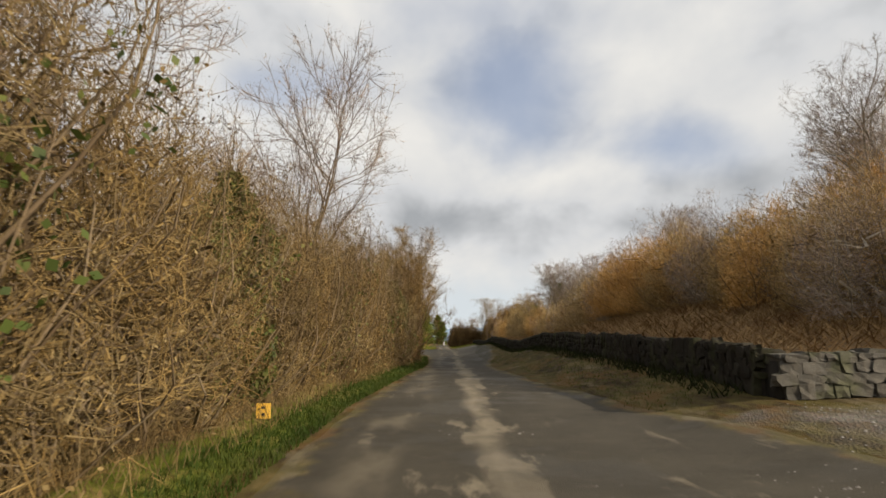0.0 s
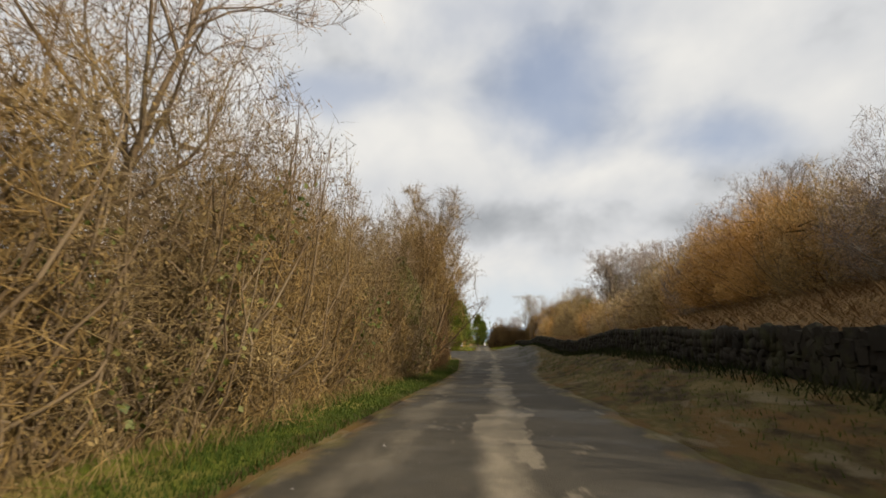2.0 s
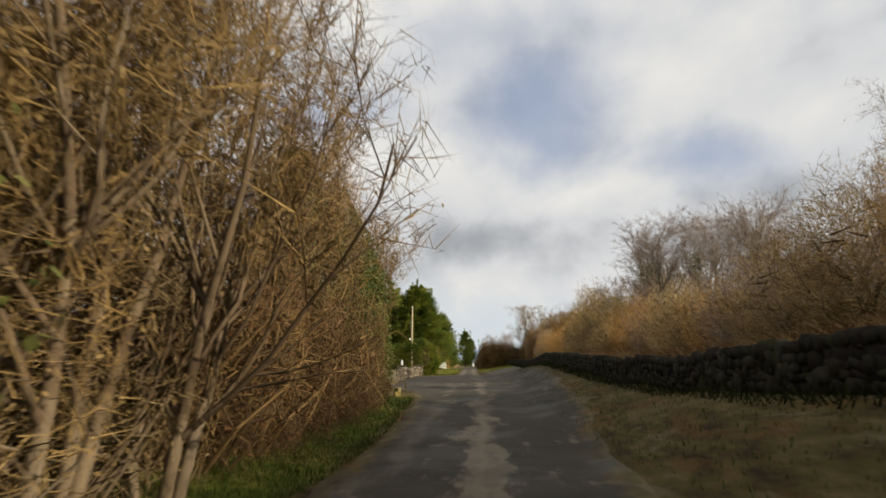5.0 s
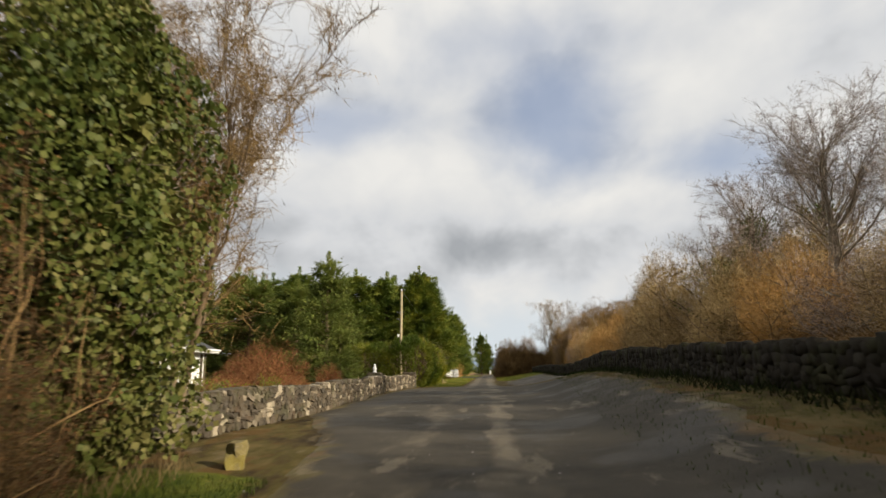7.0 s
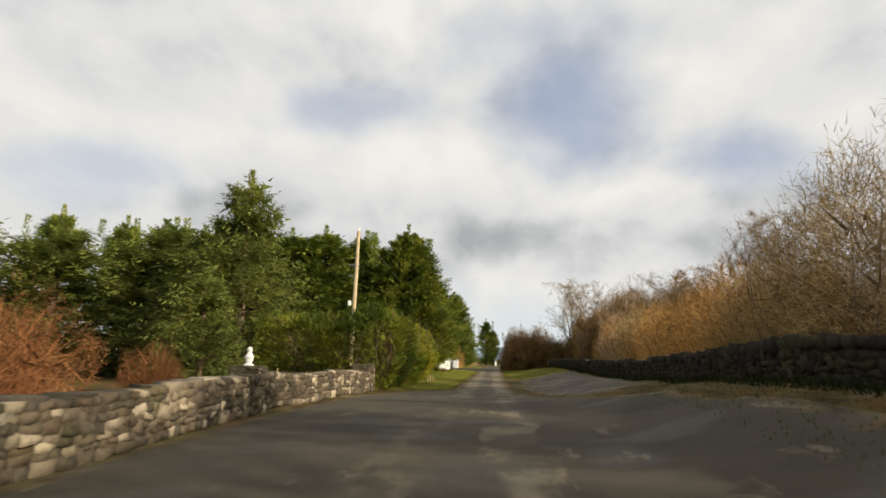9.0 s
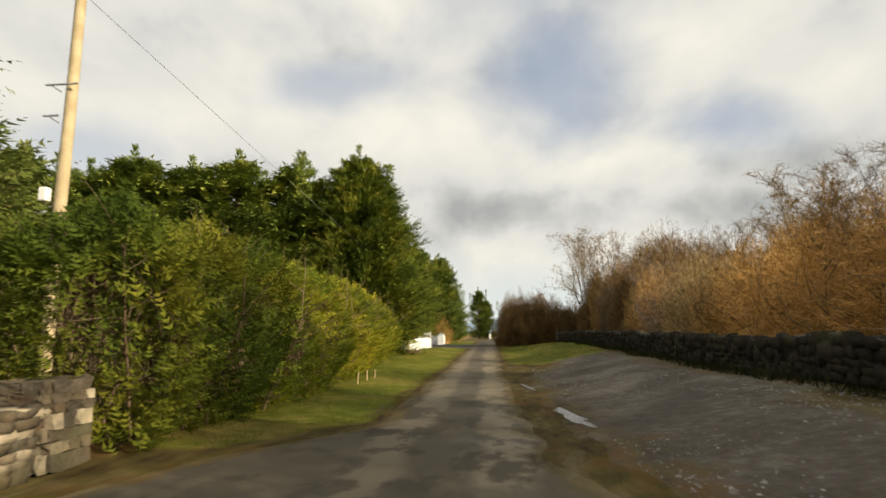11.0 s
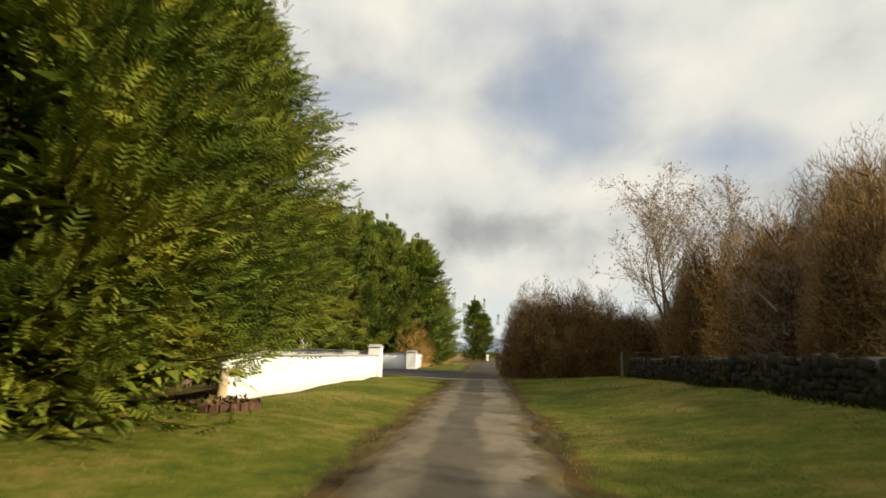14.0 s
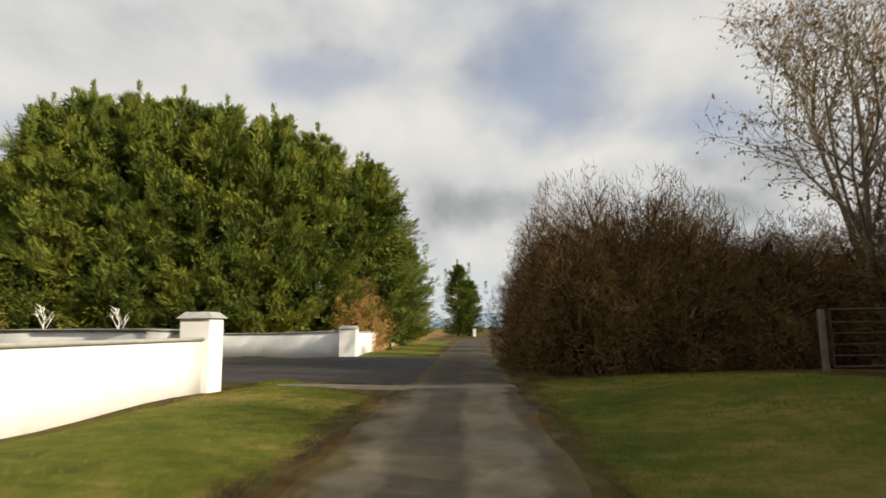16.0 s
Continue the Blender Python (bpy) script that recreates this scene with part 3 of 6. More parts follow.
# puddle lying in the rut at the edge of the gravel
def puddle(x, y, w, l, seed):
    r = np.random.default_rng(seed)
    n = 40
    a = np.linspace(0, 2 * np.pi, n, endpoint=False)
    rad = 1 + 0.22 * np.sin(a * 2 + r.uniform(0, 6)) + 0.16 * np.sin(a * 5 + r.uniform(0, 6)) + 0.10 * np.sin(a * 9 + r.uniform(0, 6)) + r.normal(0, 0.07, n)
    px, py = x + w * rad * np.cos(a) - (l * rad * np.sin(a)) * 0.12, y + l * rad * np.sin(a)
    bm = bmesh.new()
    hub = bm.verts.new((x, y, float(lay(x, y)) + 0.022))
    rim = [bm.verts.new((u, v, float(lay(u, v)) + 0.020)) for u, v in zip(px, py)]
    for k in range(n):
        bm.faces.new((hub, rim[k], rim[(k + 1) % n]))
    return tagged(part("puddle", bm, M_WATER), "shallow muddy rain puddle in the rut", "puddle", kind="structure")


puddle(3.78, 91.7, 0.15, 1.1, 4)
puddle(3.42, 97.4, 0.09, 0.8, 5)

# ---- growing things ----
def unit(v):
    return v / np.maximum(np.linalg.norm(v, axis=-1, keepdims=True), 1e-9)


def tubes(p0, p1, r0, r1, sides=3):
    """Tapered prisms between pairs of points, as corners and four-cornered faces."""
    d = unit(p1 - p0)
    ref = np.where(np.abs(d[:, 2:3]) > 0.9, (1.0, 0, 0), (0, 0, 1.0))
    u = unit(np.cross(d, ref))
    v = np.cross(d, u)
    a = np.arange(sides) * 2 * np.pi / sides
    ring = np.cos(a)[None, :, None] * u[:, None] + np.sin(a)[None, :, None] * v[:, None]
    low, top = p0[:, None] + ring * r0[:, None, None], p1[:, None] + ring * r1[:, None, None]
    verts = np.concatenate([low, top], 1).reshape(-1, 3)
    k = np.arange(sides)
    quad = np.stack([k, (k + 1) % sides, (k + 1) % sides + sides, k + sides], 1)
    faces = (np.arange(len(p0))[:, None, None] * 2 * sides + quad).reshape(-1, 4)
    return verts, faces


def grow(r, start, way, length, radius, steps, wander, lift, taper=0.75):
    """Shoots that wander and bend up: their points and radii."""
    pts, d = [start], way
    for k in range(steps):
        d = unit(d + r.normal(0, wander, d.shape) + np.array((0, 0, lift)))
        pts.append(pts[-1] + d * (length / steps)[:, None])
    pts = np.stack(pts, 1)
    rad = radius[:, None] * (1 - taper * np.linspace(0, 1, steps + 1))
    return pts, rad


def spawn(r, pts, rad, many, lo, hi, spread, thin=0.55):
    """Where side shoots leave their parents: places, ways and radii."""
    n, k = pts.shape[0], pts.shape[1] - 1
    who = np.repeat(np.arange(n), many)
    u = r.uniform(lo, hi, len(who)) * k
    i = np.minimum(u.astype(int), k - 1)
    f = (u - i)[:, None]
    at = pts[who, i] * (1 - f) + pts[who, i + 1] * f
    d = unit(pts[who, i + 1] - pts[who, i])
    return at, unit(d + r.normal(0, spread, d.shape)), np.maximum(rad[who, i] * thin, 0.0015)


def tame(p, wide, high):
    """Draws in shoots that stray out of a rounded head."""
    q = np.hypot(p[..., 0], p[..., 1])
    k = 0.7 * wide
    s = np.where(q > k, k + 0.3 * wide * np.tanh((q - k) / (0.3 * wide)), q) / np.maximum(q, 1e-6)
    z, m = p[..., 2], 0.85 * high
    z = np.where(z > m, m + 0.15 * high * np.tanh((z - m) / (0.15 * high)), z)
    return np.stack([p[..., 0] * s, p[..., 1] * s, z], -1)


def joined(*groups):
    verts, faces, base = [], [], 0
    for v, f in groups:
        verts.append(v)
        faces.append(f + base)
        base += len(v)
    return np.concatenate(verts), np.concatenate(faces)


def shoots(pts, rad, sides=3):
    return tubes(pts[:, :-1].reshape(-1, 3), pts[:, 1:].reshape(-1, 3), rad[:, :-1].ravel(), rad[:, 1:].ravel(), sides)


def leaves(r, at, size, hang=0.0, shape=0.5):
    """Small pointed leaves at the places given, each turned its own way."""
    n = len(at)
    a = unit(r.normal(0, 1, (n, 3)) + np.array((0, 0, -hang)))
    b = unit(np.cross(a, r.normal(0, 1, (n, 3))))
    s = (size * r.uniform(0.6, 1.3, n))[:, None]
    verts = np.stack([at, at + a * s * 0.5 + b * s * shape * 0.5, at + a * s, at + a * s * 0.5 - b * s * shape * 0.5], 1)
    return verts.reshape(-1, 3), np.arange(n * 4).reshape(-1, 4)


def slivers(r, p0, p1, width):
    """Flat pointed twiglets between pairs of points."""
    side = unit(np.cross(p1 - p0, r.normal(0, 1, p0.shape))) * width
    return np.stack([p0 - side, p0 + side, p1], 1).reshape(-1, 3), np.arange(len(p0) * 3).reshape(-1, 3)


def haze(r, at, size, width):
    """Twiglets at the places given, most of them pointing up."""
    d = unit(r.normal(0, 1, at.shape) + np.array((0, 0, 0.22))) * (size * r.uniform(0.6, 1.3, len(at)))[:, None]
    return slivers(r, at, at + d, size * width * 0.5)


def dome(r, n, wide, high, size, width, deep=0.4):
    """Twigs that clothe an uneven rounded head, most of them near its outside and pointing out and up."""
    az, up = r.uniform(0, 2 * np.pi, n), r.uniform(0.0, 1.0, n)
    a, b, c = r.uniform(0, 6.3, 3)
    uneven = 1 + 0.11 * np.sin(az * 3 + up * 4 + a) + 0.08 * np.sin(az * 5 - up * 7 + b) + 0.05 * np.sin(az * 11 + up * 15 + c)
    k = uneven * (1 - deep * r.uniform(0, 1, n) ** 1.7)
    flat = np.sqrt(np.clip(1 - up ** 2.2, 0, 1)) * (0.86 + 0.14 * smooth(up / 0.3))
    out = np.stack([np.cos(az) * flat, np.sin(az) * flat, up], 1)
    at = out * k[:, None] * (wide, wide, high * 0.95) + r.normal(0, 0.05, (n, 3))
    way = unit(out * 0.8 + (0, 0, 0.12) + r.normal(0, 0.55, (n, 3))) * (size * r.uniform(0.5, 1.35, n))[:, None]
    return slivers(r, at - way * 0.4, at + way * 0.6, size * width)


def thing_at(name, label, category, group, m=None):
    ob = new(name)
    ob.empty_display_size = 0.3
    if m is not None:
        ob.matrix_basis = m
    return tagged(ob, label, category, group)


def pick(r, pts, n, lo=0.3):
    i, k = r.integers(0, len(pts), n), pts.shape[1] - 1
    u = r.uniform(lo, 1, n) * k
    j = np.minimum(u.astype(int), k - 1)
    f = (u - j)[:, None]
    return pts[i, j] * (1 - f) + pts[i, j + 1] * f


def mass(name, me, mat, ob, label=""):
    """A part made of more twigs or leaves than one could count."""
    return tagged(link(name, me, mat, ob, label), kind="stuff")


def shrub(name, seed, height, width, stems, n1, n2, nleaf, leaf, mats, label, category, group, lift=0.03, lean=0.7, wander=0.3, ivy=0, r0=0.024, thick=0.005, steps1=3, nfine=0, fine=0.35, wide=0.03, core=0, head=0, fill=0, girth=0.55, poke=1.0, twig=0.016):
    """A many-stemmed bush with a rounded head: stems, twigs and the leaves that still hang on it."""
    r = np.random.default_rng(seed)
    a = r.uniform(0, 2 * np.pi, stems)
    e = np.sqrt(r.uniform(0, 1, stems))
    q = e * width * 0.34
    base = np.stack([q * np.cos(a), q * np.sin(a), np.zeros(stems) - 0.05], 1)
    way = unit(np.stack([np.cos(a) * lean * e, np.sin(a) * lean * e, np.ones(stems)], 1))
    long = poke * height * (1.04 - 0.30 * e ** 2) * r.uniform(0.5, 1.06, stems)
    p0, d0 = grow(r, base, way, long, np.full(stems, r0) * r.uniform(0.5, 1.2, stems), 6, wander * 0.8, lift * 0.6)
    wide_r, top = width * 0.62, height * 1.02 * poke
    p0 = tame(p0, wide_r, top)
    at, w, rr = spawn(r, p0, d0, n1, 0.08, 1.0, 1.3)
    p1, d1 = grow(r, at, w, height * r.uniform(0.14, 0.32, len(at)), np.minimum(rr, 0.012), steps1, wander * 1.15, 0.0)
    p1, d1 = tame(p1, wide_r, top), np.maximum(d1, thick * 0.7)
    at, w, rr = spawn(r, p1, d1, n2, 0.15, 1.0, 1.2)
    p2, d2 = grow(r, at, w, height * r.uniform(0.05, 0.15, len(at)), np.full(len(at), thick), 1, 0.22, 0.08, 0.7)
    p2 = tame(p2, wide_r * 1.08, top * 1.03)
    ob = thing_at(name, label, category, group)
    mass("stem_clump", mesh_of("stem_clump", *shoots(p0, d0, 4)), mats[0], ob)
    mass("twig_tangle", mesh_of("twig_tangle", *shoots(p1, d1)), mats[1], ob)
    where = np.concatenate([pick(r, p2, nfine // 2, 0.0), pick(r, p1, nfine - nfine // 2, 0.0)]) + r.normal(0, 0.06, (nfine, 3))
    groups = [slivers(r, p2[:, 0], p2[:, -1], thick), haze(r, where, fine, wide * 1.3)]
    if core:
        # old tangled growth that fills the inside
        inner = pick(r, p0, core * 2, 0.05) * (0.66, 0.66, 0.86) + r.normal(0, 0.1 * width / 3, (core * 2, 3))
        mass("old_growth", mesh_of("old_growth", *haze(r, inner, 0.42, 0.042)), mats[0], ob)
    if head:
        groups.append(dome(r, head, width * girth, height, fine * 1.25, twig))
    mass("twig_haze", mesh_of("twig_haze", *joined(*groups)), mats[1], ob)
    if fill:
        # the close-grown inside, that lets hardly any light through
        mass("inner_thicket", mesh_of("inner_thicket", *dome(r, fill, width * girth * 0.8, height * 0.84, 0.8, 0.055, 0.9)), mats[0], ob)
    if nleaf:
        n = nleaf // 2
        where = np.concatenate([pick(r, p2, nleaf - n, 0.0), pick(r, p1, n, 0.1)]) + r.normal(0, 0.08, (nleaf, 3))
        mass("dead_foliage", mesh_of("dead_foliage", *leaves(r, where, leaf, 0.4)), mats[2], ob)
    if ivy:
        some = r.choice(stems, max(3, stems // 5), replace=False)
        where = pick(r, p0[some], ivy, 0.02) + r.normal(0, 0.22, (ivy, 3))
        where = where[where[:, 2] < height * r.uniform(0.3, 0.6, ivy)]
        mass("ivy", mesh_of("ivy", *leaves(r, where, 0.085, 0.5, 0.85)), M_IVY, ob, "glossy green ivy climbing the stems")
    return ob


def bare_tree(name, seed, height, spread, limbs, n1, n2, n3, mats, label, category, group, nleaf=0, leaf=0.05, fork=0.25, r0=0.14, trunks=1, ivy=0, lean=(0, 0), upright=0.16, twig=0.007, nfine=0, fine=0.4):
    """A leafless tree: trunk, limbs, boughs and a haze of twigs."""
    r = np.random.default_rng(seed)
    a0 = r.uniform(0, 2 * np.pi, trunks)
    base = np.stack([0.25 * np.cos(a0), 0.25 * np.sin(a0), np.zeros(trunks)], 1) * (trunks > 1) + (0, 0, -0.1)
    way = unit(np.stack([0.25 * np.cos(a0) * (trunks > 1) + lean[0], 0.25 * np.sin(a0) * (trunks > 1) + lean[1], np.ones(trunks)], 1))
    t0, q0 = grow(r, base, way, np.full(trunks, height * 0.8) * r.uniform(0.85, 1.1, trunks), np.full(trunks, r0), 9, 0.07, 0.06, 0.85)
    at, w, rr = spawn(r, t0, q0, limbs, fork, 1.0, 0.1, 0.6)
    az = r.uniform(0, 2 * np.pi, len(at))
    w = unit(w * 0.55 + np.stack([np.cos(az), np.sin(az), np.full(len(az), 0.25)], 1) * 0.75)
    p1, d1 = grow(r, at, w, spread * r.uniform(0.6, 1.1, len(at)) * (1.15 - 0.5 * (at[:, 2] / height)), rr, 6, 0.14, upright)
    p1, d1 = tame(p1, spread * 1.1, height * 1.03), np.maximum(d1, twig)
    at, w, rr = spawn(r, p1, d1, n1, 0.2, 1.0, 0.5)
    p2, d2 = grow(r, at, w, spread * r.uniform(0.25, 0.5, len(at)), np.minimum(rr, 0.02), 3, 0.18, 0.1)
    p2, d2 = tame(p2, spread * 1.2, height * 1.05), np.maximum(d2, twig * 0.9)
    at, w, rr = spawn(r, p2, d2, n2, 0.15, 1.0, 0.5)
    p3, d3 = grow(r, at, w, spread * r.uniform(0.10, 0.24, len(at)), np.full(len(at), twig), 1, 0.2, 0.08, 0.6)
    p3 = tame(p3, spread * 1.25, height * 1.06)
    groups = [slivers(r, p3[:, 0], p3[:, -1], twig)]
    tips = p3
    if n3:
        at, w, rr = spawn(r, p3, d3, n3, 0.2, 1.0, 0.55)
        p4, d4 = grow(r, at, w, spread * r.uniform(0.05, 0.11, len(at)), np.full(len(at), twig * 0.8), 1, 0.2, 0.05, 0.5)
        groups.append(slivers(r, p4[:, 0], p4[:, -1], twig))
        tips = p4
    ob = thing_at(name, label, category, group)
    for k in range(trunks):
        link("trunk", mesh_of("trunk", *shoots(t0[k:k + 1], q0[k:k + 1], 8), True), mats[0], ob)
    mass("branchwork", mesh_of("branchwork", *joined(shoots(p1, d1, 4), shoots(p2, d2, 3))), mats[0], ob)
    mass("crown", mesh_of("crown", *joined(*groups)), mats[1], ob)
    if nfine:
        mass("twig_haze", mesh_of("twig_haze", *haze(r, pick(r, p3, nfine, 0.0), fine, 0.03)), mats[1], ob)
    if nleaf:
        mass("foliage", mesh_of("foliage", *leaves(r, pick(r, tips, nleaf), leaf, 1.2)), mats[2], ob)
    if ivy:
        where = np.concatenate([pick(r, t0, ivy // 2, 0.0), pick(r, p1, ivy - ivy // 2, 0.0)]) + r.normal(0, 0.3, (ivy, 3))
        where = where[where[:, 2] < height * 0.75]
        mass("ivy", mesh_of("ivy", *leaves(r, where, 0.13, 0.5, 0.85)), M_IVY, ob, "dark ivy wrapped round the trunk")
    return ob


def frond(lobes=4):
    """A feathery flat spray 1 long: pointed lobes in pairs along a stem."""
    v = []
    for k in range(lobes):
        y = 0.06 + 0.8 * k / lobes
        w = 0.34 * (1 - 0.6 * k / lobes)
        for s in (-1, 1):
            v += [(0.02 * s, y, 0), (s * w, y + 0.24, -0.05), (0.0, y + 0.17, 0.02)]
    v += [(-0.05, 0.78, 0), (0.05, 0.78, 0), (0, 1.0, -0.06)]
    return np.array(v)


def feather(lobes=5):
    """A finer spray 1 long: slender leaflets in pairs that arch down towards their tips."""
    v = []
    for k in range(lobes):
        y = 0.04 + 0.82 * k / lobes
        w = 0.30 * (1 - 0.55 * (k / lobes) ** 1.5) * (0.7 + 0.3 * min(1, k))
        for s in (-1, 1):
            v += [(0.0, y, 0), (s * w, y + 0.21, -0.09), (0.0, y + 0.10, 0.01)]
    v += [(-0.03, 0.74, 0), (0.03, 0.74, 0), (0, 1.0, -0.10)]
    return np.array(v)


FROND, MIDDLE, BROAD, FEATHER = frond(), frond(3), frond(2), feather()


def sprays(r, at, out, size, leaf=FROND):
    """Fronds at the places given that point out, each rolled and drooping a little."""
    n = len(at)
    y = unit(out + r.normal(0, 0.33, (n, 3)))
    x = unit(np.cross(y, np.array((0, 0, 1.0)) + r.normal(0, 0.45, (n, 3))))
    z = np.cross(x, y)
    s = (size * r.uniform(0.6, 1.35, n))[:, None, None]
    f = leaf[None] * s
    verts = at[:, None] + f[..., 0:1] * x[:, None] + f[..., 1:2] * y[:, None] + f[..., 2:3] * z[:, None]
    return verts.reshape(-1, 3), np.arange(n * len(leaf)).reshape(-1, 3)


def cypress(name, seed, height, radius, count, mat, label, category, group, size=0.42, low=0.05, power=0.6, tops=1, per=13, leaf=FROND, loose=0.10, flat=0.7, tip=1.4, fill=6, sweep=0.07, reach=0.72):
    """A dense conifer: boughs that turn up at their ends, each clothed in a clump of feathery sprays."""
    r = np.random.default_rng(seed)
    ob = thing_at(name, label, category, group)
    boughs = max(80, count // per)
    h = low + (0.97 - low) * r.uniform(0, 1, boughs) ** 1.15
    az = r.uniform(0, 2 * np.pi, boughs)
    # crown outline, wide below and pointed above, uneven from bough to bough
    rad = radius * np.clip((1.0 - h) / 0.78, 0.0, 1) ** power * (0.82 + 0.18 * smooth(h / 0.25)) * r.uniform(0.7, 1.13, boughs)
    rad = np.maximum(rad, 0.22)
    base = np.stack([0 * az, 0 * az, h * height * 0.97], 1)
    way = np.stack([np.cos(az), np.sin(az), -0.12 + 0.45 * h + r.normal(0, 0.12, boughs)], 1)
    p, d = grow(r, base, unit(way), rad, np.full(boughs, 0.035), 4, 0.06, sweep)
    i = r.integers(0, boughs, count)
    u = 1 - r.uniform(0, 1, count) ** tip * reach
    k = np.minimum((u * 4).astype(int), 3)
    f = (u * 4 - k)[:, None]
    at = p[i, k] * (1 - f) + p[i, np.minimum(k + 1, 4)] * f
    at = at + r.normal(0, 1, (count, 3)) * np.array((1, 1, flat)) * (loose * np.minimum(rad[i], 3.0) + 0.04)[:, None]
    out = unit(p[i, 4] - p[i, 2]) + np.array((0, 0, 0.12))
    v, fc = sprays(r, at, out, size, leaf)
    # older growth that fills the inside
    m = count // fill
    i = r.choice(np.nonzero(rad > 0.3 * radius)[0], m)
    u = r.uniform(0.15, 0.8, m)[:, None]
    v, fc = joined((v, fc), sprays(r, p[i, 0] * (1 - u) + p[i, 3] * u, unit(p[i, 3] - p[i, 0]) + np.array((0, 0, -0.2)), min(size * 3.0, 1.1), BROAD))
    m = 170 * tops
    which = r.integers(0, tops, m)
    tx, ty = r.normal(0, 1.1, tops) * (np.arange(tops) > 0), r.normal(0, 1.1, tops) * (np.arange(tops) > 0)
    hz = (1.05 - 0.24 * r.uniform(0, 1, m) ** 1.5) * np.where(which == 0, 1.0, r.uniform(0.86, 0.98, tops)[which])
    # leading shoots: slim cones that rise clear of the crown
    slim = (0.03 + 0.26 * np.clip(1.06 - hz, 0, 0.3) / 0.3 * height / 12) * np.sqrt(r.uniform(0, 1, m))
    turn = r.uniform(0, 2 * np.pi, m)
    lead = np.stack([tx[which] + slim * np.cos(turn), ty[which] + slim * np.sin(turn), hz * height], 1)
    v2, f2 = sprays(r, lead, np.stack([np.cos(turn) * 0.8, np.sin(turn) * 0.8, np.full(m, 1.3)], 1), min(size, 0.36) * 0.62)
    v, fc = joined((v, fc), (v2, f2))
    mass("foliage", mesh_of("foliage", v, fc), mat, ob)
    t0 = np.array([[(0, 0, -0.1), (0.05, 0, height * 0.3), (0, 0.05, height * 0.65), (0, 0, height)]])
    link("trunk", mesh_of("trunk", *shoots(t0, np.array([[0.2, 0.16, 0.1, 0.02]]), 7)), M_BARK, ob)
    mass("branchwork", mesh_of("branchwork", *shoots(p, d, 3)), M_BRAMBLETWIG, ob)
    return ob


def box_hedge(name, seed, length, depth, height, count, mat, label, category, group, size=0.3):
    """A clipped conifer hedge plant, bulging and ragged, clothed on every side; its length runs along y."""
    r = np.random.default_rng(seed)
    ob = thing_at(name, label, category, group)
    # points on a rounded block
    n = count
    side = r.choice(4, n, p=(0.42, 0.22, 0.26, 0.10))
    a, b = r.uniform(-1, 1, n), r.uniform(0, 1, n)
    x = np.where(side == 0, 1.0, np.where(side == 1, -1.0, r.uniform(-1, 1, n)))
    y = np.where(side == 3, np.sign(a), a)
    z = np.where(side == 2, 1.0, b)
    rounding = 1 - 0.22 * smooth((z - 0.6) / 0.4) * (np.abs(x) > 0.6)
    tuck = 0.64 + 0.36 * smooth(z / 0.42)
    lump = 1 + 0.10 * np.sin(y * 5.1 + seed) * np.sin(z * 4.3 + seed * 2) + r.normal(0, 0.05, n)
    at = np.stack([x * depth / 2 * rounding * tuck * lump, y * length / 2 * 1.05, z * height * (1 + 0.06 * np.sin(y * 7 + x * 3 + seed)) * (1 - 0.13 * smooth((np.abs(x) - 0.45) / 0.55) * (z > 0.9))], 1)
    at -= 0.25 * r.uniform(0, 1, n)[:, None] * np.stack([np.sign(x) * (side < 2), 0 * x, 1.0 * (side == 2)], 1)
    out = np.stack([np.where(side < 2, x, 0) * 1.0, r.normal(0, 0.5, n), np.where(side == 2, 1.0, 0.55)], 1)
    mass("foliage", mesh_of("foliage", *sprays(r, at, out, size, MIDDLE)), mat, ob)
    # stems inside
    m = 26
    s = np.stack([r.uniform(-0.25, 0.25, m) * depth, r.uniform(-0.45, 0.45, m) * length, np.full(m, -0.05)], 1)
    p, d = grow(r, s, unit(r.normal(0, 0.35, (m, 3)) + (0, 0, 1.3)), np.full(m, height * 0.9), np.full(m, 0.035), 5, 0.1, 0.1)
    at2, w2, r2 = spawn(r, p, d, 12, 0.1, 1.0, 0.9)
    p2, d2 = grow(r, at2, w2, np.full(len(at2), depth * 0.38), np.full(len(at2), 0.012), 3, 0.1, 0.02)
    mass("stem_clump", mesh_of("stem_clump", *joined(shoots(p, d, 4), shoots(p2, d2))), M_BARK, ob)
    return ob


def place(ob, x, y, turn=0.0, s=1.0, sz=None, sink=0.06):
    """The pose of a plant on the land."""
    return pose(x, y, float(lay(x, y)) - sink, 0, 0, turn) @ Matrix.Diagonal((s, s, sz or s, 1))


def blades(name, n, xs, ys, size, mat, label, category, seed, bend=0.35, width=0.1, keep=None):
    """Grass over a strip: one narrow bent blade after another."""
    r = np.random.default_rng(seed)
    y = r.uniform(*ys, n)
    lo, hi = (edge(t, y) if isinstance(t, tuple) else np.full(n, t) for t in xs)
    x = lo + (hi - lo) * r.uniform(0, 1, n)
    z = lay(x, y)
    a = r.uniform(0, 2 * np.pi, n)
    h = size * r.uniform(0.5, 1.3, n)
    side = np.stack([np.cos(a), np.sin(a), 0 * a], 1) * (h * width)[:, None]
    b = r.uniform(0, 2 * np.pi, n)
    tip = np.stack([np.cos(b) * bend, np.sin(b) * bend, np.ones(n)], 1) * h[:, None]
    root = np.stack([x, y, z], 1)
    verts = np.stack([root - side, root + side, root + tip], 1).reshape(-1, 3)
    ob = link(name, mesh_of(name, verts, np.arange(n * 3).reshape(-1, 3)), mat)
    return tagged(ob, label, category, kind="stuff")

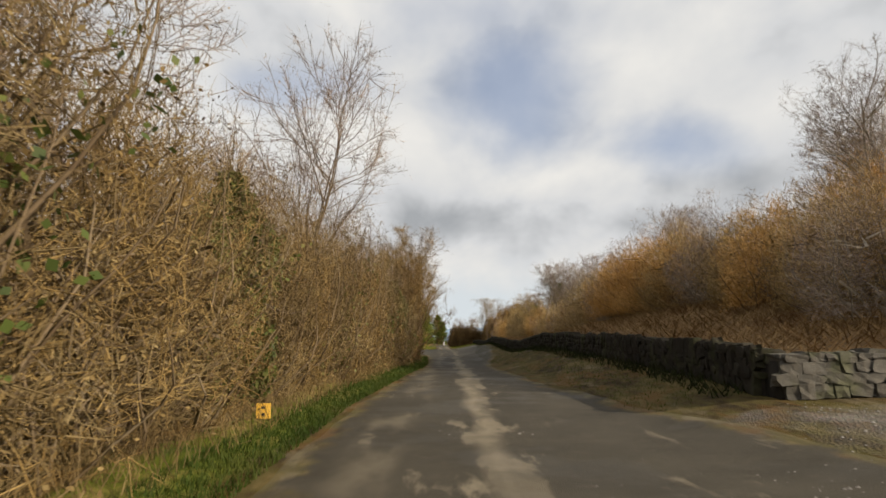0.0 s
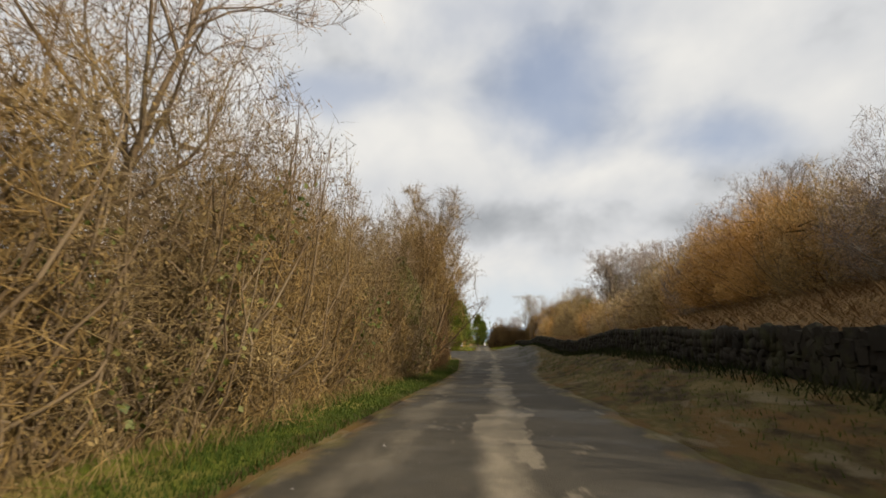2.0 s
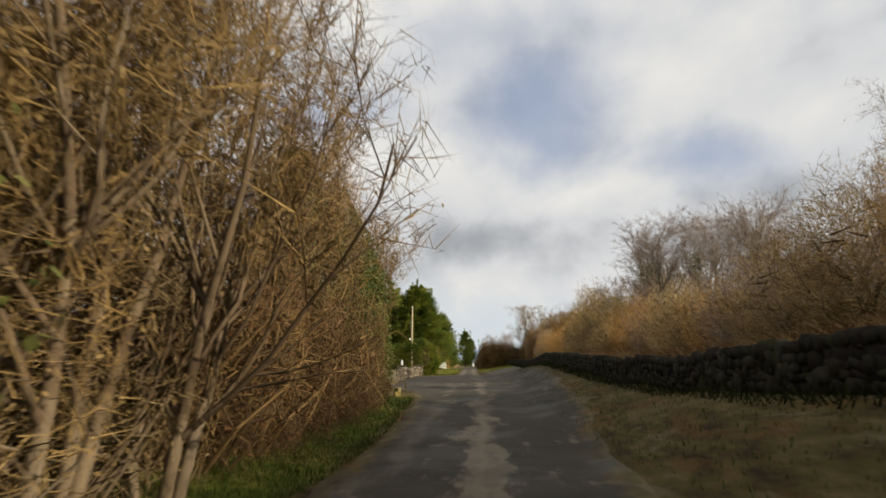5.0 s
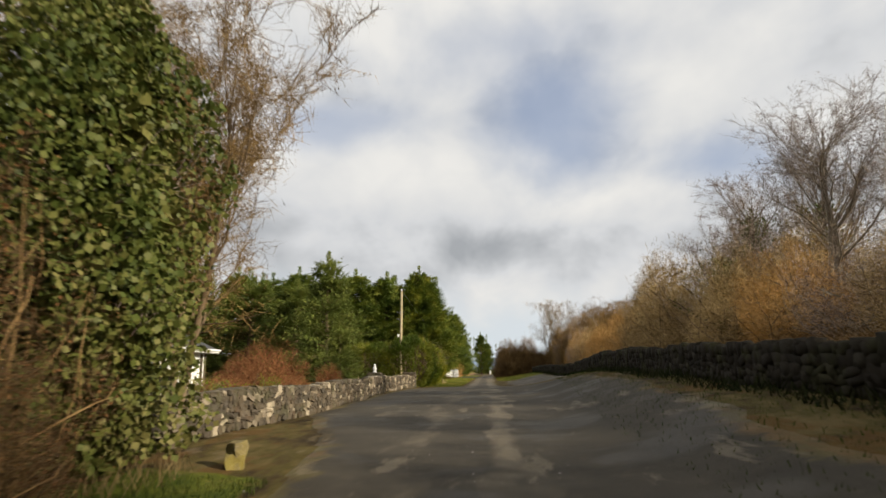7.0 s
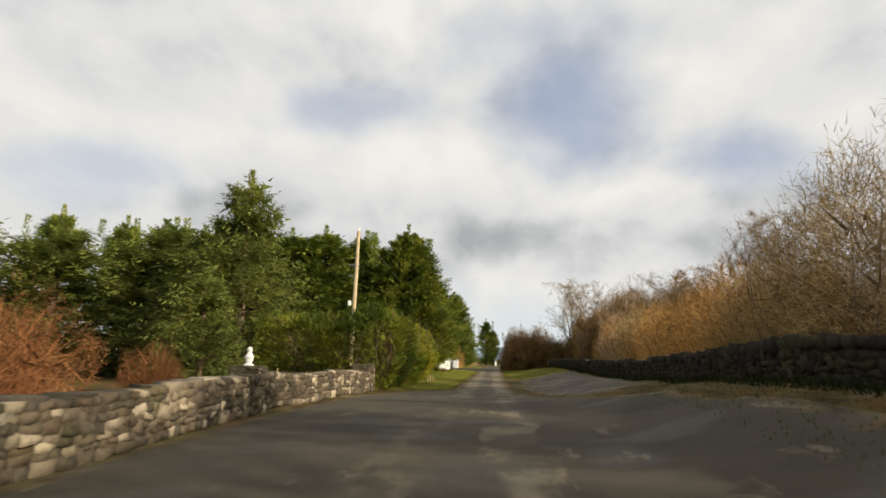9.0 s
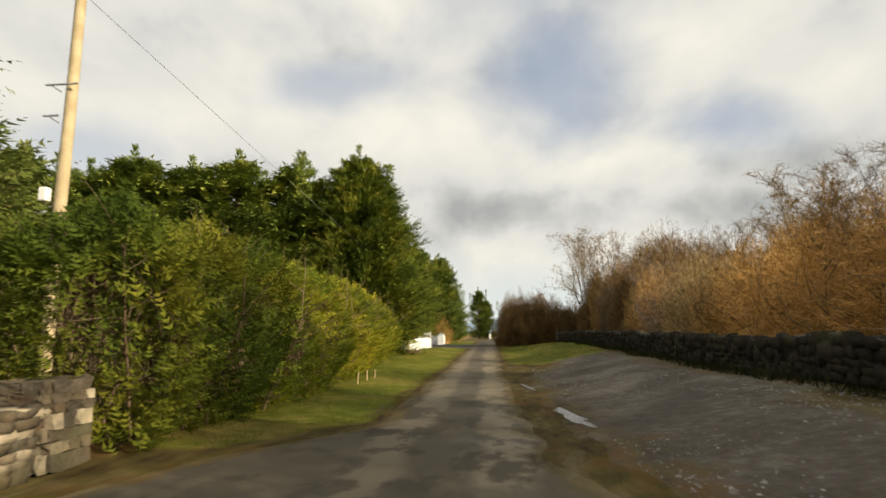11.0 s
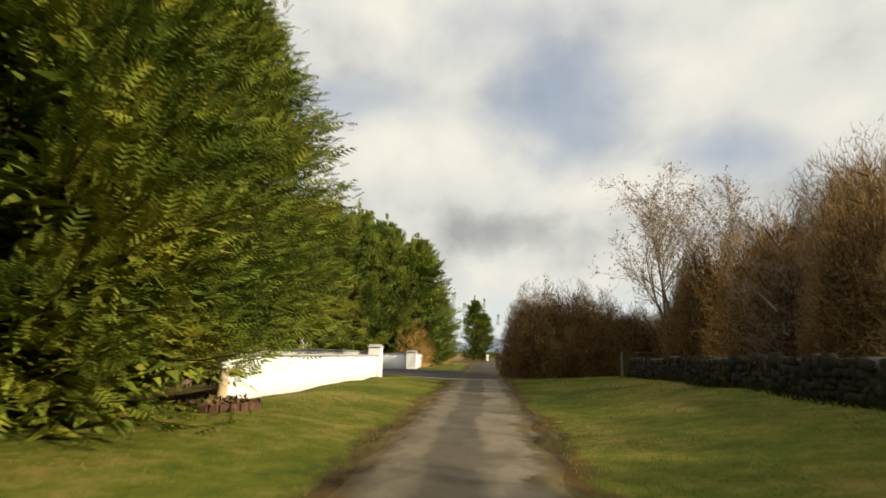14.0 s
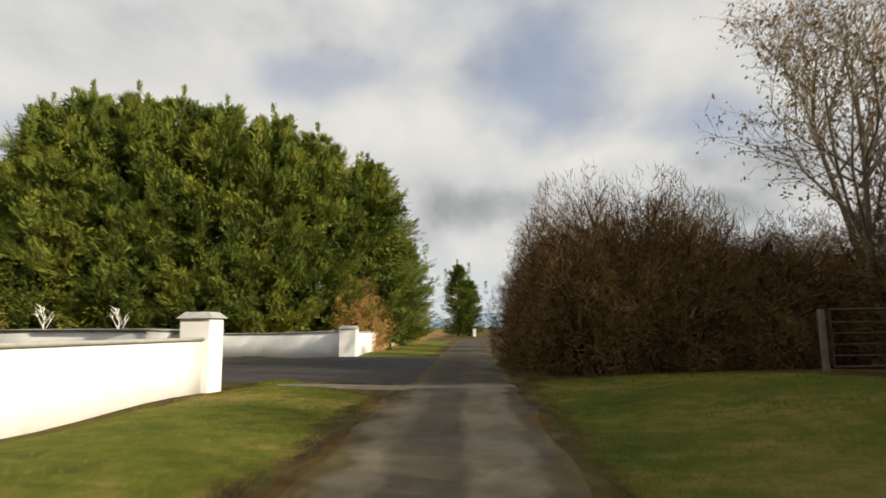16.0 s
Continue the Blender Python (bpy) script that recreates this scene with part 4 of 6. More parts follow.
# ---- built things ----
def box(bm, x0, x1, y0, y1, z0, z1):
    v = [bm.verts.new(p) for p in ((x0, y0, z0), (x1, y0, z0), (x1, y1, z0), (x0, y1, z0), (x0, y0, z1), (x1, y0, z1), (x1, y1, z1), (x0, y1, z1))]
    for f in ((3, 2, 1, 0), (4, 5, 6, 7), (0, 1, 5, 4), (1, 2, 6, 5), (2, 3, 7, 6), (3, 0, 4, 7)):
        bm.faces.new([v[i] for i in f])


def solid(name, mat, parent, boxes, bevel=0.01, label=""):
    bm = bmesh.new()
    for b in boxes:
        box(bm, *b)
    if bevel:
        bmesh.ops.bevel(bm, geom=list(bm.edges), offset=bevel, segments=1, affect="EDGES")
    return part(name, bm, mat, parent, label)


def rod(name, mat, parent, points, radius, sides=8, label="", taper=None):
    p = np.array(points, float)[None]
    rad = np.linspace(radius, taper if taper is not None else radius, p.shape[1])[None]
    bm_me = mesh_of(name, *shoots(p, rad, sides), True)
    return link(name, bm_me, mat, parent, label)


def ribbon(name, line, half, foot, top, mat, parent, label=""):
    """A wall body along a line on the land: thick, its foot in the ground, its top at the heights given."""
    pts = np.array(line, float)
    d = unit(np.gradient(pts, axis=0))
    nrm = np.stack([d[:, 1], -d[:, 0]], 1)
    low, up = np.asarray(foot, float) * np.ones(len(pts)), np.asarray(top, float) * np.ones(len(pts))
    rows = []
    for s, z in ((-1, low), (-1, up), (1, up), (1, low)):
        rows.append(np.column_stack([pts + s * half * nrm, z]))
    v = np.stack(rows, 1).reshape(-1, 3)
    f = []
    for i in range(len(pts) - 1):
        for k in range(4):
            a, b = i * 4 + k, i * 4 + (k + 1) % 4
            f.append((a, b, b + 4, a + 4))
    e = (len(pts) - 1) * 4
    f += [(3, 2, 1, 0), (e, e + 1, e + 2, e + 3)]
    return link(name, mesh_of(name, v, f), mat, parent, label)


# stones: eight rough lumps that all walls share
def lump(seed):
    r = np.random.default_rng(seed)
    bm = bmesh.new()
    bmesh.ops.create_cube(bm, size=1.0)
    bmesh.ops.subdivide_edges(bm, edges=list(bm.edges), cuts=1, use_grid_fill=True)
    for v in bm.verts:
        c = v.co
        k = sum(abs(a) > 0.4 for a in c)
        v.co = Vector(c) * (1.0 if k == 1 else 0.97 if k == 2 else 0.91) + Vector(r.normal(0, 0.05, 3))
    me = bpy.data.meshes.new("stone")
    bm.to_mesh(me)
    bm.free()
    return me


LUMPS = [lump(s) for s in range(8)]
LUMP_ARRAYS = []
for me in LUMPS:
    v = np.zeros(len(me.vertices) * 3, np.float32)
    me.vertices.foreach_get("co", v)
    LUMP_ARRAYS.append((v.reshape(-1, 3), np.array([p.vertices[:] for p in me.polygons])))


def rubble(line, heights, half, side, seed, lo=0.16, hi=0.5, course=(0.10, 0.22), upright=0.12, slant=5):
    """Places of rubble stones over the face of a wall: rows of position, turn and size."""
    r = np.random.default_rng(seed)
    pts = np.array(line, float)
    seg = np.linalg.norm(np.diff(pts, axis=0), axis=1)
    total = np.concatenate([[0], np.cumsum(seg)])
    out = []
    h = 0.0
    while h < heights + 0.02:
        ch = r.uniform(*course)
        s = r.uniform(-0.1, 0.1)
        while s < total[-1]:
            w = r.uniform(lo, hi)
            k = min(s + w / 2, total[-1] - 0.01)
            i = int(np.searchsorted(total, k) - 1)
            f = (k - total[i]) / seg[i]
            p = pts[i] * (1 - f) + pts[i + 1] * f
            d = (pts[i + 1] - pts[i]) / seg[i]
            nrm = np.array((d[1], -d[0])) * side
            tall = ch * r.uniform(0.85, 1.25) if r.uniform() > upright else ch * 1.85
            at = p + nrm * (half + r.uniform(-0.03, 0.02))
            z = float(lay(*p)) + h + ch / 2
            out.append((at[0], at[1], z, math.degrees(math.atan2(d[1], d[0])) + r.normal(0, 4), w * 1.02, 0.2, min(tall, ch * 1.9), r.normal(0, slant)))
            s += w
        h += ch
    # coping: flat slabs laid across the top
    s = 0.0
    while s < total[-1]:
        w = r.uniform(0.25, 0.6)
        k = min(s + w / 2, total[-1] - 0.01)
        i = int(np.searchsorted(total, k) - 1)
        f = (k - total[i]) / seg[i]
        p = pts[i] * (1 - f) + pts[i + 1] * f
        d = (pts[i + 1] - pts[i]) / seg[i]
        out.append((p[0], p[1], float(lay(*p)) + heights + r.uniform(0.03, 0.08), math.degrees(math.atan2(d[1], d[0])) + r.normal(0, 5), w * 1.03, half * 2 + 0.12, r.uniform(0.10, 0.18), r.normal(0, 4)))
        s += w
    return out


def lay_stones(rows, parent, mat, parts, seed):
    """The first rows as stones of their own, the rest joined."""
    r = np.random.default_rng(seed)
    for me in LUMPS:
        if not me.materials:
            me.materials.append(None)
    rest = []
    for k, (x, y, z, turn, w, dep, h, tip) in enumerate(rows):
        m = pose(x, y, z, 0, tip, turn) @ Matrix.Diagonal((w, dep, h, 1))
        which = int(r.integers(0, 8))
        if k < parts:
            ob = new("stone", LUMPS[which])
            ob.parent = parent
            ob.matrix_basis = m
            ob.material_slots[0].link = "OBJECT"
            ob.material_slots[0].material = mat
        else:
            v, f = LUMP_ARRAYS[which]
            a = np.array(m)
            rest.append((v @ a[:3, :3].T + a[:3, 3], f))
    if rest:
        tagged(link("rubble", mesh_of("rubble", *joined(*rest)), mat, parent), kind="stuff")


def line_along(table, y0, y1, step=1.0):
    y = np.arange(y0, y1 + 0.01, step)
    return np.column_stack([edge(table, y), y])


# boundary wall along the far side of the lane, shade-dark in colour, with its return at the layby
wall_line = line_along(WALL_X, 15.7, 132.0)
boundary = tagged(new("boundary_wall"), "long rubble stone wall with mossy coping, its face coloured dark for shade", "stone wall", kind="structure")
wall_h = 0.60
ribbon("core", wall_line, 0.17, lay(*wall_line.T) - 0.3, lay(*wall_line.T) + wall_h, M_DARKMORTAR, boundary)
ret = np.column_stack([np.linspace(5.85, 20, 15), np.linspace(15.55, 16.2, 15)])
ribbon("core", ret, 0.17, lay(*ret.T) - 0.3, lay(*ret.T) + 0.56, M_DARKMORTAR, boundary)
ret_rows = rubble(ret, 0.56, 0.17, 1, 41, 0.16, 0.45)
ret_rows = sorted(ret_rows, key=lambda q: q[0])
main_rows = rubble(wall_line, wall_h, 0.17, -1, 43, 0.12, 0.42, (0.09, 0.19), upright=0.35, slant=11)
main_rows = sorted(main_rows, key=lambda q: q[1])
body = [q for q in main_rows if q[5] < 0.3]
lay_stones(ret_rows[:130], boundary, M_GREYSTONE, 300, 1)
lay_stones(body[:170], boundary, M_SHADESTONE, 300, 1)
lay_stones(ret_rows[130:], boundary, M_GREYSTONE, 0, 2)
lay_stones(body[170:], boundary, M_SHADESTONE, 0, 2)
# coping past y 84 takes the paler stone: lichen, plus a painted sunlit edge
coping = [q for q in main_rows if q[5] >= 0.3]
lay_stones([q for q in coping if q[1] < 84], boundary, M_SHADESTONE, 0, 4)
lay_stones([q for q in coping if q[1] >= 84], boundary, M_GREYSTONE, 0, 5)

# garden wall of warm rubble in front of the bungalow
GARDEN = ((59.0, -2.66), (62.2, -2.78), (64, -2.72), (70, -2.55), (77.2, -2.75), (79.5, -3.05), (84, -2.75), (87.4, -2.6))
garden_line = line_along(GARDEN, 59.2, 87.2, 0.8)
garden = tagged(new("garden_wall"), "low rubble stone garden wall with pale lit stones", "stone wall", kind="structure")
gh = 0.62
ribbon("core", garden_line, 0.16, lay(*garden_line.T) - 0.3, lay(*garden_line.T) + gh, M_MORTAR, garden)
rows = rubble(garden_line, gh, 0.16, 1, 47, 0.10, 0.36, (0.08, 0.16), upright=0.22, slant=9)
rows = sorted(rows, key=lambda q: q[1])
lay_stones(rows, garden, M_STONE, 300, 3)


def stone_pillar(x, y, w, h, seed, label):
    ob = tagged(new("stone_pillar"), label, "pillar", "garden wall pillars")
    z = float(lay(x, y))
    solid("core", M_MORTAR, ob, [(x - w / 2, x + w / 2, y - w / 2, y + w / 2, z - 0.2, z + h)], 0.02)
    rows = []
    r = np.random.default_rng(seed)
    k = 0.0
    while k < h:
        ch = r.uniform(0.09, 0.2)
        for nx, ny in ((1, 0), (-1, 0), (0, -1), (0, 1)):
            s = -w / 2
            while s < w / 2 - 0.05:
                ww = min(r.uniform(0.16, 0.4), w / 2 - s + 0.04)
                c = s + ww / 2
                rows.append((x + nx * w / 2 + (c if ny else 0), y + ny * w / 2 + (c if nx else 0), z + k + ch / 2, (90 if nx else 0) + r.normal(0, 4), ww * 1.04, 0.16, ch * 1.05, r.normal(0, 4)))
                s += ww
        k += ch
    rows.append((x, y, z + h + 0.05, r.normal(0, 4), w + 0.12, w + 0.12, 0.12, 0))
    lay_stones(rows, ob, M_STONE, 300, seed)
    return ob


stone_pillar(-2.72, 87.75, 0.62, 0.86, 51, "rubble stone end pillar of the garden wall")
def marker_stone(x, y):
    """A squat boulder on end with a smaller one on it, yellow with lichen."""
    ob = tagged(new("marker_stone"), "squat boulder yellow with lichen on the verge", "stone")
    z = float(lay(x, y))
    lay_stones([(x, y, z + 0.08, 20, 0.24, 0.22, 0.2, 4), (x + 0.02, y, z + 0.24, 65, 0.2, 0.18, 0.16, -6)], ob, M_LICHEN, 5, 9)


marker_stone(-0.98, 58.2)
stone_pillar(-3.15, 78.4, 0.5, 0.78, 52, "low rubble gate pillar carrying a white ornament")


def lathe(profile, sides=14):
    bm = bmesh.new()
    rings = []
    for rad, z in profile:
        rings.append([bm.verts.new((rad * math.cos(2 * math.pi * k / sides), rad * math.sin(2 * math.pi * k / sides), z)) for k in range(sides)])
    for a, b in zip(rings, rings[1:]):
        for k in range(sides):
            bm.faces.new((a[k], a[(k + 1) % sides], b[(k + 1) % sides], b[k]))
    bm.faces.new(list(reversed(rings[0])))
    bm.faces.new(rings[-1])
    return bm


orn = part("garden_ornament", lathe(((.10, 0), (.11, .03), (.06, .06), (.08, .13), (.095, .2), (.06, .26), (.045, .29), (.06, .34), (.045, .39), (.01, .41))), M_WHITE)
orn.matrix_basis = pose(-3.15, 78.4, float(lay(-3.15, 78.4)) + 0.885)
tagged(orn, "small white painted ornament on the stone pillar", "ornament")

# white rendered walls of the gateway
def white_wall(line, top, label):
    ob = tagged(new("rendered_wall"), label, "wall", kind="structure")
    pts = np.array(line, float)
    topz = np.asarray(top, float) * np.ones(len(pts))
    ribbon("body", pts, 0.11, lay(*pts.T) - 0.3, topz, M_RENDER, ob)
    ribbon("coping", pts, 0.15, topz + 0.002, topz + 0.06, M_COPING, ob, "weathered grey concrete coping")
    return ob


def white_pillar(x, y, w, top, label):
    ob = tagged(new("gate_pillar"), label, "pillar", "white gate pillars")
    z = float(lay(x, y))
    solid("shaft", M_RENDER, ob, [(x - w / 2, x + w / 2, y - w / 2, y + w / 2, z - 0.2, top - 0.08)], 0.015)
    bm = bmesh.new()
    box(bm, x - w / 2 - 0.06, x + w / 2 + 0.06, y - w / 2 - 0.06, y + w / 2 + 0.06, top - 0.08, top)
    for v in bm.verts:
        if v.co.z > top - 0.01:
            v.co.x += (x - v.co.x) * 0.35
            v.co.y += (y - v.co.y) * 0.35
            v.co.z += 0.05
    part("cap", bm, M_COPING, ob, "grey concrete pillar cap")
    return ob


ww = line_along(((115.6, -2.62), (120, -2.62), (134.4, -3.05)), 116.6, 134.2, 0.88)
white_wall(ww, np.linspace(1.22, 1.10, len(ww)), "bright white rendered roadside wall with grey coping")
white_pillar(-3.12, 134.55, 0.62, 1.62, "square white rendered gate pillar with a flat cap")
white_wall([(-3.5, 134.75), (-5.2, 136.2), (-7.2, 137.6), (-9.6, 138.4), (-12.5, 138.8)], (1.25, 1.3, 1.32, 1.34, 1.34), "white rendered wing wall curving back from the gateway")
white_wall([(-11.5, 149.6), (-9, 149.5), (-6.6, 149.1), (-4.6, 148.6), (-3.4, 148.25)], (1.1, 1.1, 1.1, 1.14, 1.18), "white rendered wing wall across the driveway")
white_pillar(-2.95, 148.0, 0.72, 1.38, "white rendered gate pillar beside the driveway")
ww2 = line_along(((148, -2.95), (167, -3.2)), 148.4, 157, 0.9)
white_wall(ww2, np.linspace(1.12, 1.06, len(ww2)), "white rendered wall beyond the gateway")
white_pillar(-3.05, 157.4, 0.6, 1.28, "white rendered intermediate pillar")
ww3 = line_along(((148, -2.95), (167, -3.2)), 157.7, 166.6, 0.9)
white_wall(ww3, np.linspace(1.06, 0.98, len(ww3)), "white rendered wall running on to its end")
for px, py in ((3.1, 203.0), (8.5, 204.5)):
    white_pillar(px, py, 0.42, float(lay(px, py)) + 1.05, "small white gate pillar far down the lane")

# bungalow
def bungalow():
    ob = tagged(new("bungalow"), "white rendered bungalow with a grey slate hipped roof", "house")
    x1, x0, y0, y1 = -13.2, -22.5, 64.0, 81.6
    z0, ze = float(lay(-13.2, 78)) - 0.1, 2.5
    t = 0.3
    # front wall with its window openings
    wins = [(66.2, 68.0), (70.4, 72.2), (74.0, 75.4), (76.9, 77.95), (79.4, 80.5)]
    zs, zt = 0.95, 2.12
    parts, at = [], y0
    for a, b in wins:
        parts.append((x1 - t, x1, at, a, z0 - 0.3, ze))
        parts.append((x1 - t, x1, a, b, z0 - 0.3, zs))
        parts.append((x1 - t, x1, a, b, zt, ze))
        at = b
    parts.append((x1 - t, x1, at, y1, z0 - 0.3, ze))
    solid("front_wall", M_RENDER, ob, parts, 0)
    solid("side_wall", M_RENDER, ob, [(x0, x1 - t, y0, y0 + t, z0 - 0.3, ze), (x0, x1 - t, y1 - t, y1, z0 - 0.3, ze), (x0, x0 + t, y0 + t, y1 - t, z0 - 0.3, ze)], 0)
    for a, b in wins:
        w = solid("window", M_WHITE, ob, [(x1 - 0.2, x1 - 0.1, a, a + 0.08, zs, zt), (x1 - 0.2, x1 - 0.1, b - 0.08, b, zs, zt), (x1 - 0.2, x1 - 0.1, a + 0.08, b - 0.08, zt - 0.08, zt), (x1 - 0.2, x1 - 0.1, a + 0.08, b - 0.08, zs, zs + 0.08), (x1 - 0.2, x1 - 0.1, (a + b) / 2 - 0.04, (a + b) / 2 + 0.04, zs + 0.08, zt - 0.08)], 0, "white window frame")
        solid("pane", M_GLASS, w, [(x1 - 0.16, x1 - 0.14, a + 0.08, b - 0.08, zs + 0.08, zt - 0.08)], 0)
        solid("sill", M_WHITE, w, [(x1 - 0.12, x1 + 0.06, a - 0.05, b + 0.05, zs - 0.07, zs - 0.003)], 0.01)
        solid("curtain", M_WHITE, w, [(x1 - 0.3, x1 - 0.26, a + 0.02, a + 0.3, zs, zt)], 0)
    o = 0.5
    bm = bmesh.new()
    ex0, ex1, ey0, ey1, rx, rz = x0 - o, x1 + o, y0 - o, y1 + o, (x0 + x1) / 2, 5.75
    run = (ex1 - ex0) / 2 * 0.85
    c = [bm.verts.new(p) for p in ((ex0, ey0, ze), (ex1, ey0, ze), (ex1, ey1, ze), (ex0, ey1, ze), (rx, ey0 + run, rz), (rx, ey1 - run, rz))]
    for f in ((0, 1, 4), (1, 2, 5, 4), (2, 3, 5), (3, 0, 4, 5), (3, 2, 1, 0)):
        bm.faces.new([c[i] for i in f])
    roof = part("roof", bm, M_SLATE, ob, "grey slate hipped roof")
    solid("fascia", M_WHITE, ob, [(ex1 - 0.03, ex1 + 0.02, ey0, ey1, ze - 0.17, ze + 0.0), (ex0, ex1 - 0.03, ey1 - 0.03, ey1 + 0.02, ze - 0.17, ze), (ex0, ex1 - 0.03, ey0 - 0.02, ey0 + 0.03, ze - 0.17, ze)], 0, "white fascia board")
    rod("gutter", M_WHITE, ob, [(ex1 + 0.07, ey0, ze - 0.03), (ex1 + 0.07, ey1, ze - 0.03)], 0.06, 8)
    solid("chimney", M_RENDER, roof, [(rx - 0.4, rx + 0.4, 79.0, 79.8, 4.2, 5.62), (rx - 0.45, rx + 0.45, 78.95, 79.85, 5.623, 5.72)], 0.02, "white rendered chimney")
    rod("downpipe", M_WHITE, ob, [(x1 + 0.06, y1 - 0.35, z0), (x1 + 0.06, y1 - 0.35, ze - 0.1)], 0.04)
    # stone quoins at the corner
    r = np.random.default_rng(9)
    rows, z = [], z0
    while z < ze - 0.25:
        h = r.uniform(0.14, 0.26)
        for s in (0, 1):
            rows.append((x1 + 0.005, y1 - 0.15 - s * 0.28, z + h / 2, 90 + r.normal(0, 3), 0.29, 0.1, h, 0))
        z += h
    lay_stones(rows, ob, M_STONE, 300, 10)
    return ob


bungalow()


# parked car on the bungalow's drive
def parked_car(x, y, turn):
    ob = tagged(new("parked_car"), "dark rounded hatchback car parked in front of the bungalow", "car")
    z = float(lay(x, y))
    side = [(-2.0, .38), (-2.05, .7), (-1.95, .95), (-1.5, 1.28), (-1.0, 1.46), (-.2, 1.52), (.4, 1.45), (1.0, 1.08), (1.75, .92), (2.05, .7), (2.05, .38)]
    bm = bmesh.new()
    cols = []
    for k, w in ((-1, .72), (-.8, .84), (0, .86), (.8, .84), (1, .72)):
        cols.append([bm.verts.new((k * .84 * (1 - 0.2 * max(0, (h - .9)) / .6), s, h - (0.05 if abs(k) == 1 else 0))) for s, h in side])
    n = len(side)
    for a, b in zip(cols, cols[1:]):
        for i in range(n - 1):
            bm.faces.new((a[i], b[i], b[i + 1], a[i + 1]))
        bm.faces.new((a[n - 1], b[n - 1], b[0], a[0]))
    bm.faces.new(list(reversed(cols[0])))
    bm.faces.new(cols[-1])
    bmesh.ops.recalc_face_normals(bm, faces=list(bm.faces))
    for f in bm.faces:
        f.smooth = True
    part("body", bm, M_CARPAINT, ob)
    for s in (-1, 1):
        bm = bmesh.new()
        q = [bm.verts.new((s * (.845 - 0.2 * .84 * max(0, h - .9) / .6), yy, h)) for yy, h in ((-1.35, 1.0), (-1.1, 1.33), (-.3, 1.40), (.35, 1.33), (.8, 1.02))]
        bm.faces.new(q)
        g = part("side_window", bm, M_GLASS, ob)
    for s in (-.74, .74):
        for yy in (-1.25, 1.3):
            w = part("wheel", lathe(((.0, -.1), (.25, -.1), (.31, -.08), (.32, 0), (.31, .08), (.25, .1), (.0, .1)), 18), M_BLACK, ob)
            w.matrix_basis = pose(s, yy, 0.32, 0, 90, 0)
            hub = part("rim", lathe(((.0, -.115), (.17, -.115), (.19, -.1), (.19, .1), (.17, .115), (.0, .115)), 14), M_METAL, w)
    for s in (-.6, .6):
        part("headlight", lathe(((.0, 0), (.11, 0), (.12, .05), (.0, .07)), 10), M_GLASS, ob).matrix_basis = pose(s, 1.98, 0.72, -80, 0, 0)
    ob.matrix_basis = pose(x, y, z, 0, 0, turn)
    return ob


parked_car(-10.4, 70.9, 15)

# utility pole and its wires
def utility_pole(x, y):
    ob = tagged(new("utility_pole"), "tall weathered wooden utility pole with step brackets", "utility pole")
    z = float(lay(x, y))
    rod("shaft", M_POLE, ob, [(x, y, z - 0.4), (x + .02, y, 2.5), (x + .07, y, 4.6), (x + .1, y, 6.42)], 0.088, 14, taper=0.068)
    for h, a in ((5.0, 0.24), (4.55, -0.2)):
        b = rod("bracket", M_METAL, ob, [(x - .22 if h > 4.8 else x - .22, y - .12, h), (x + a if h > 4.8 else x, y - .12, h)], 0.014, 6)
        rod("strut", M_METAL, b, [(x - .15, y - .12, h), (x, y - .1, h - .1)], 0.01, 6)
    solid("junction_box", M_WHITE, ob, [(x - .19, x - .08, y - .13, y - .02, 3.36, 3.55)], 0.01, "small white junction box")
    part("insulator", lathe(((.03, 0), (.045, .03), (.03, .06), (.045, .09), (.02, .13)), 10), M_WHITE, ob).matrix_basis = pose(x + .1, y, 6.42)
    return ob


utility_pole(-3.42, 88.6)
wire = rod("overhead_wire", M_METAL, None, [(-3.32 - 0.055 * k, 88.6 + 1.5 * k, 6.45 - 0.3 * math.sin(math.pi * k / 40)) for k in range(21)], 0.0048, 5)
tagged(wire, "thin black overhead wire strung from the pole", "wire")

# yellow marker in the verge
def marker(x, y):
    ob = tagged(new("marker_post"), "small yellow hydrant marker plate on a short post", "marker")
    z = float(lay(x, y))
    solid("post", M_WOOD, ob, [(x - .04, x + .04, y - .03, y + .03, z - .1, z + .25)], 0.01)
    pl = solid("plate", M_YELLOW, ob, [(x - .11, x + .11, y - .055, y - .033, z + .03, z + .26)], 0.004)
    solid("dark_mark", M_BLACK, pl, [(x - .035, x + .035, y - .0585, y - .0555, z + .18, z + .22)], 0)
    solid("dark_mark", M_BLACK, pl, [(x - .02, x + .02, y - .0585, y - .0555, z + .07, z + .12)], 0)
    return ob


marker(-2.05, 15.6)


def stake(x, y, h, rad, tip=0.0, label="short weathered wooden fence stake"):
    ob = tagged(new("fence_stake"), label, "post", "fence stakes")
    z = float(lay(x, y))
    rod("shaft", M_WOOD, ob, [(x, y, z - .15), (x + tip * .5, y, z + h * .5), (x + tip, y + .01, z + h)], rad, 8, taper=rad * 0.85)
    return ob


for q in ((-1.4, 97.95, .34, .03, .03), (-1.38, 99.2, .32, .026, .0), (-1.3, 100.0, .28, .026, .02), (-3.3, 113.8, .9, .04, .02), (-3.6, 109.8, .8, .04, 0), (-6.06, 87.8, .75, .045, 0), (-5.0, 114.6, .9, .04, -.03)):
    stake(*q)

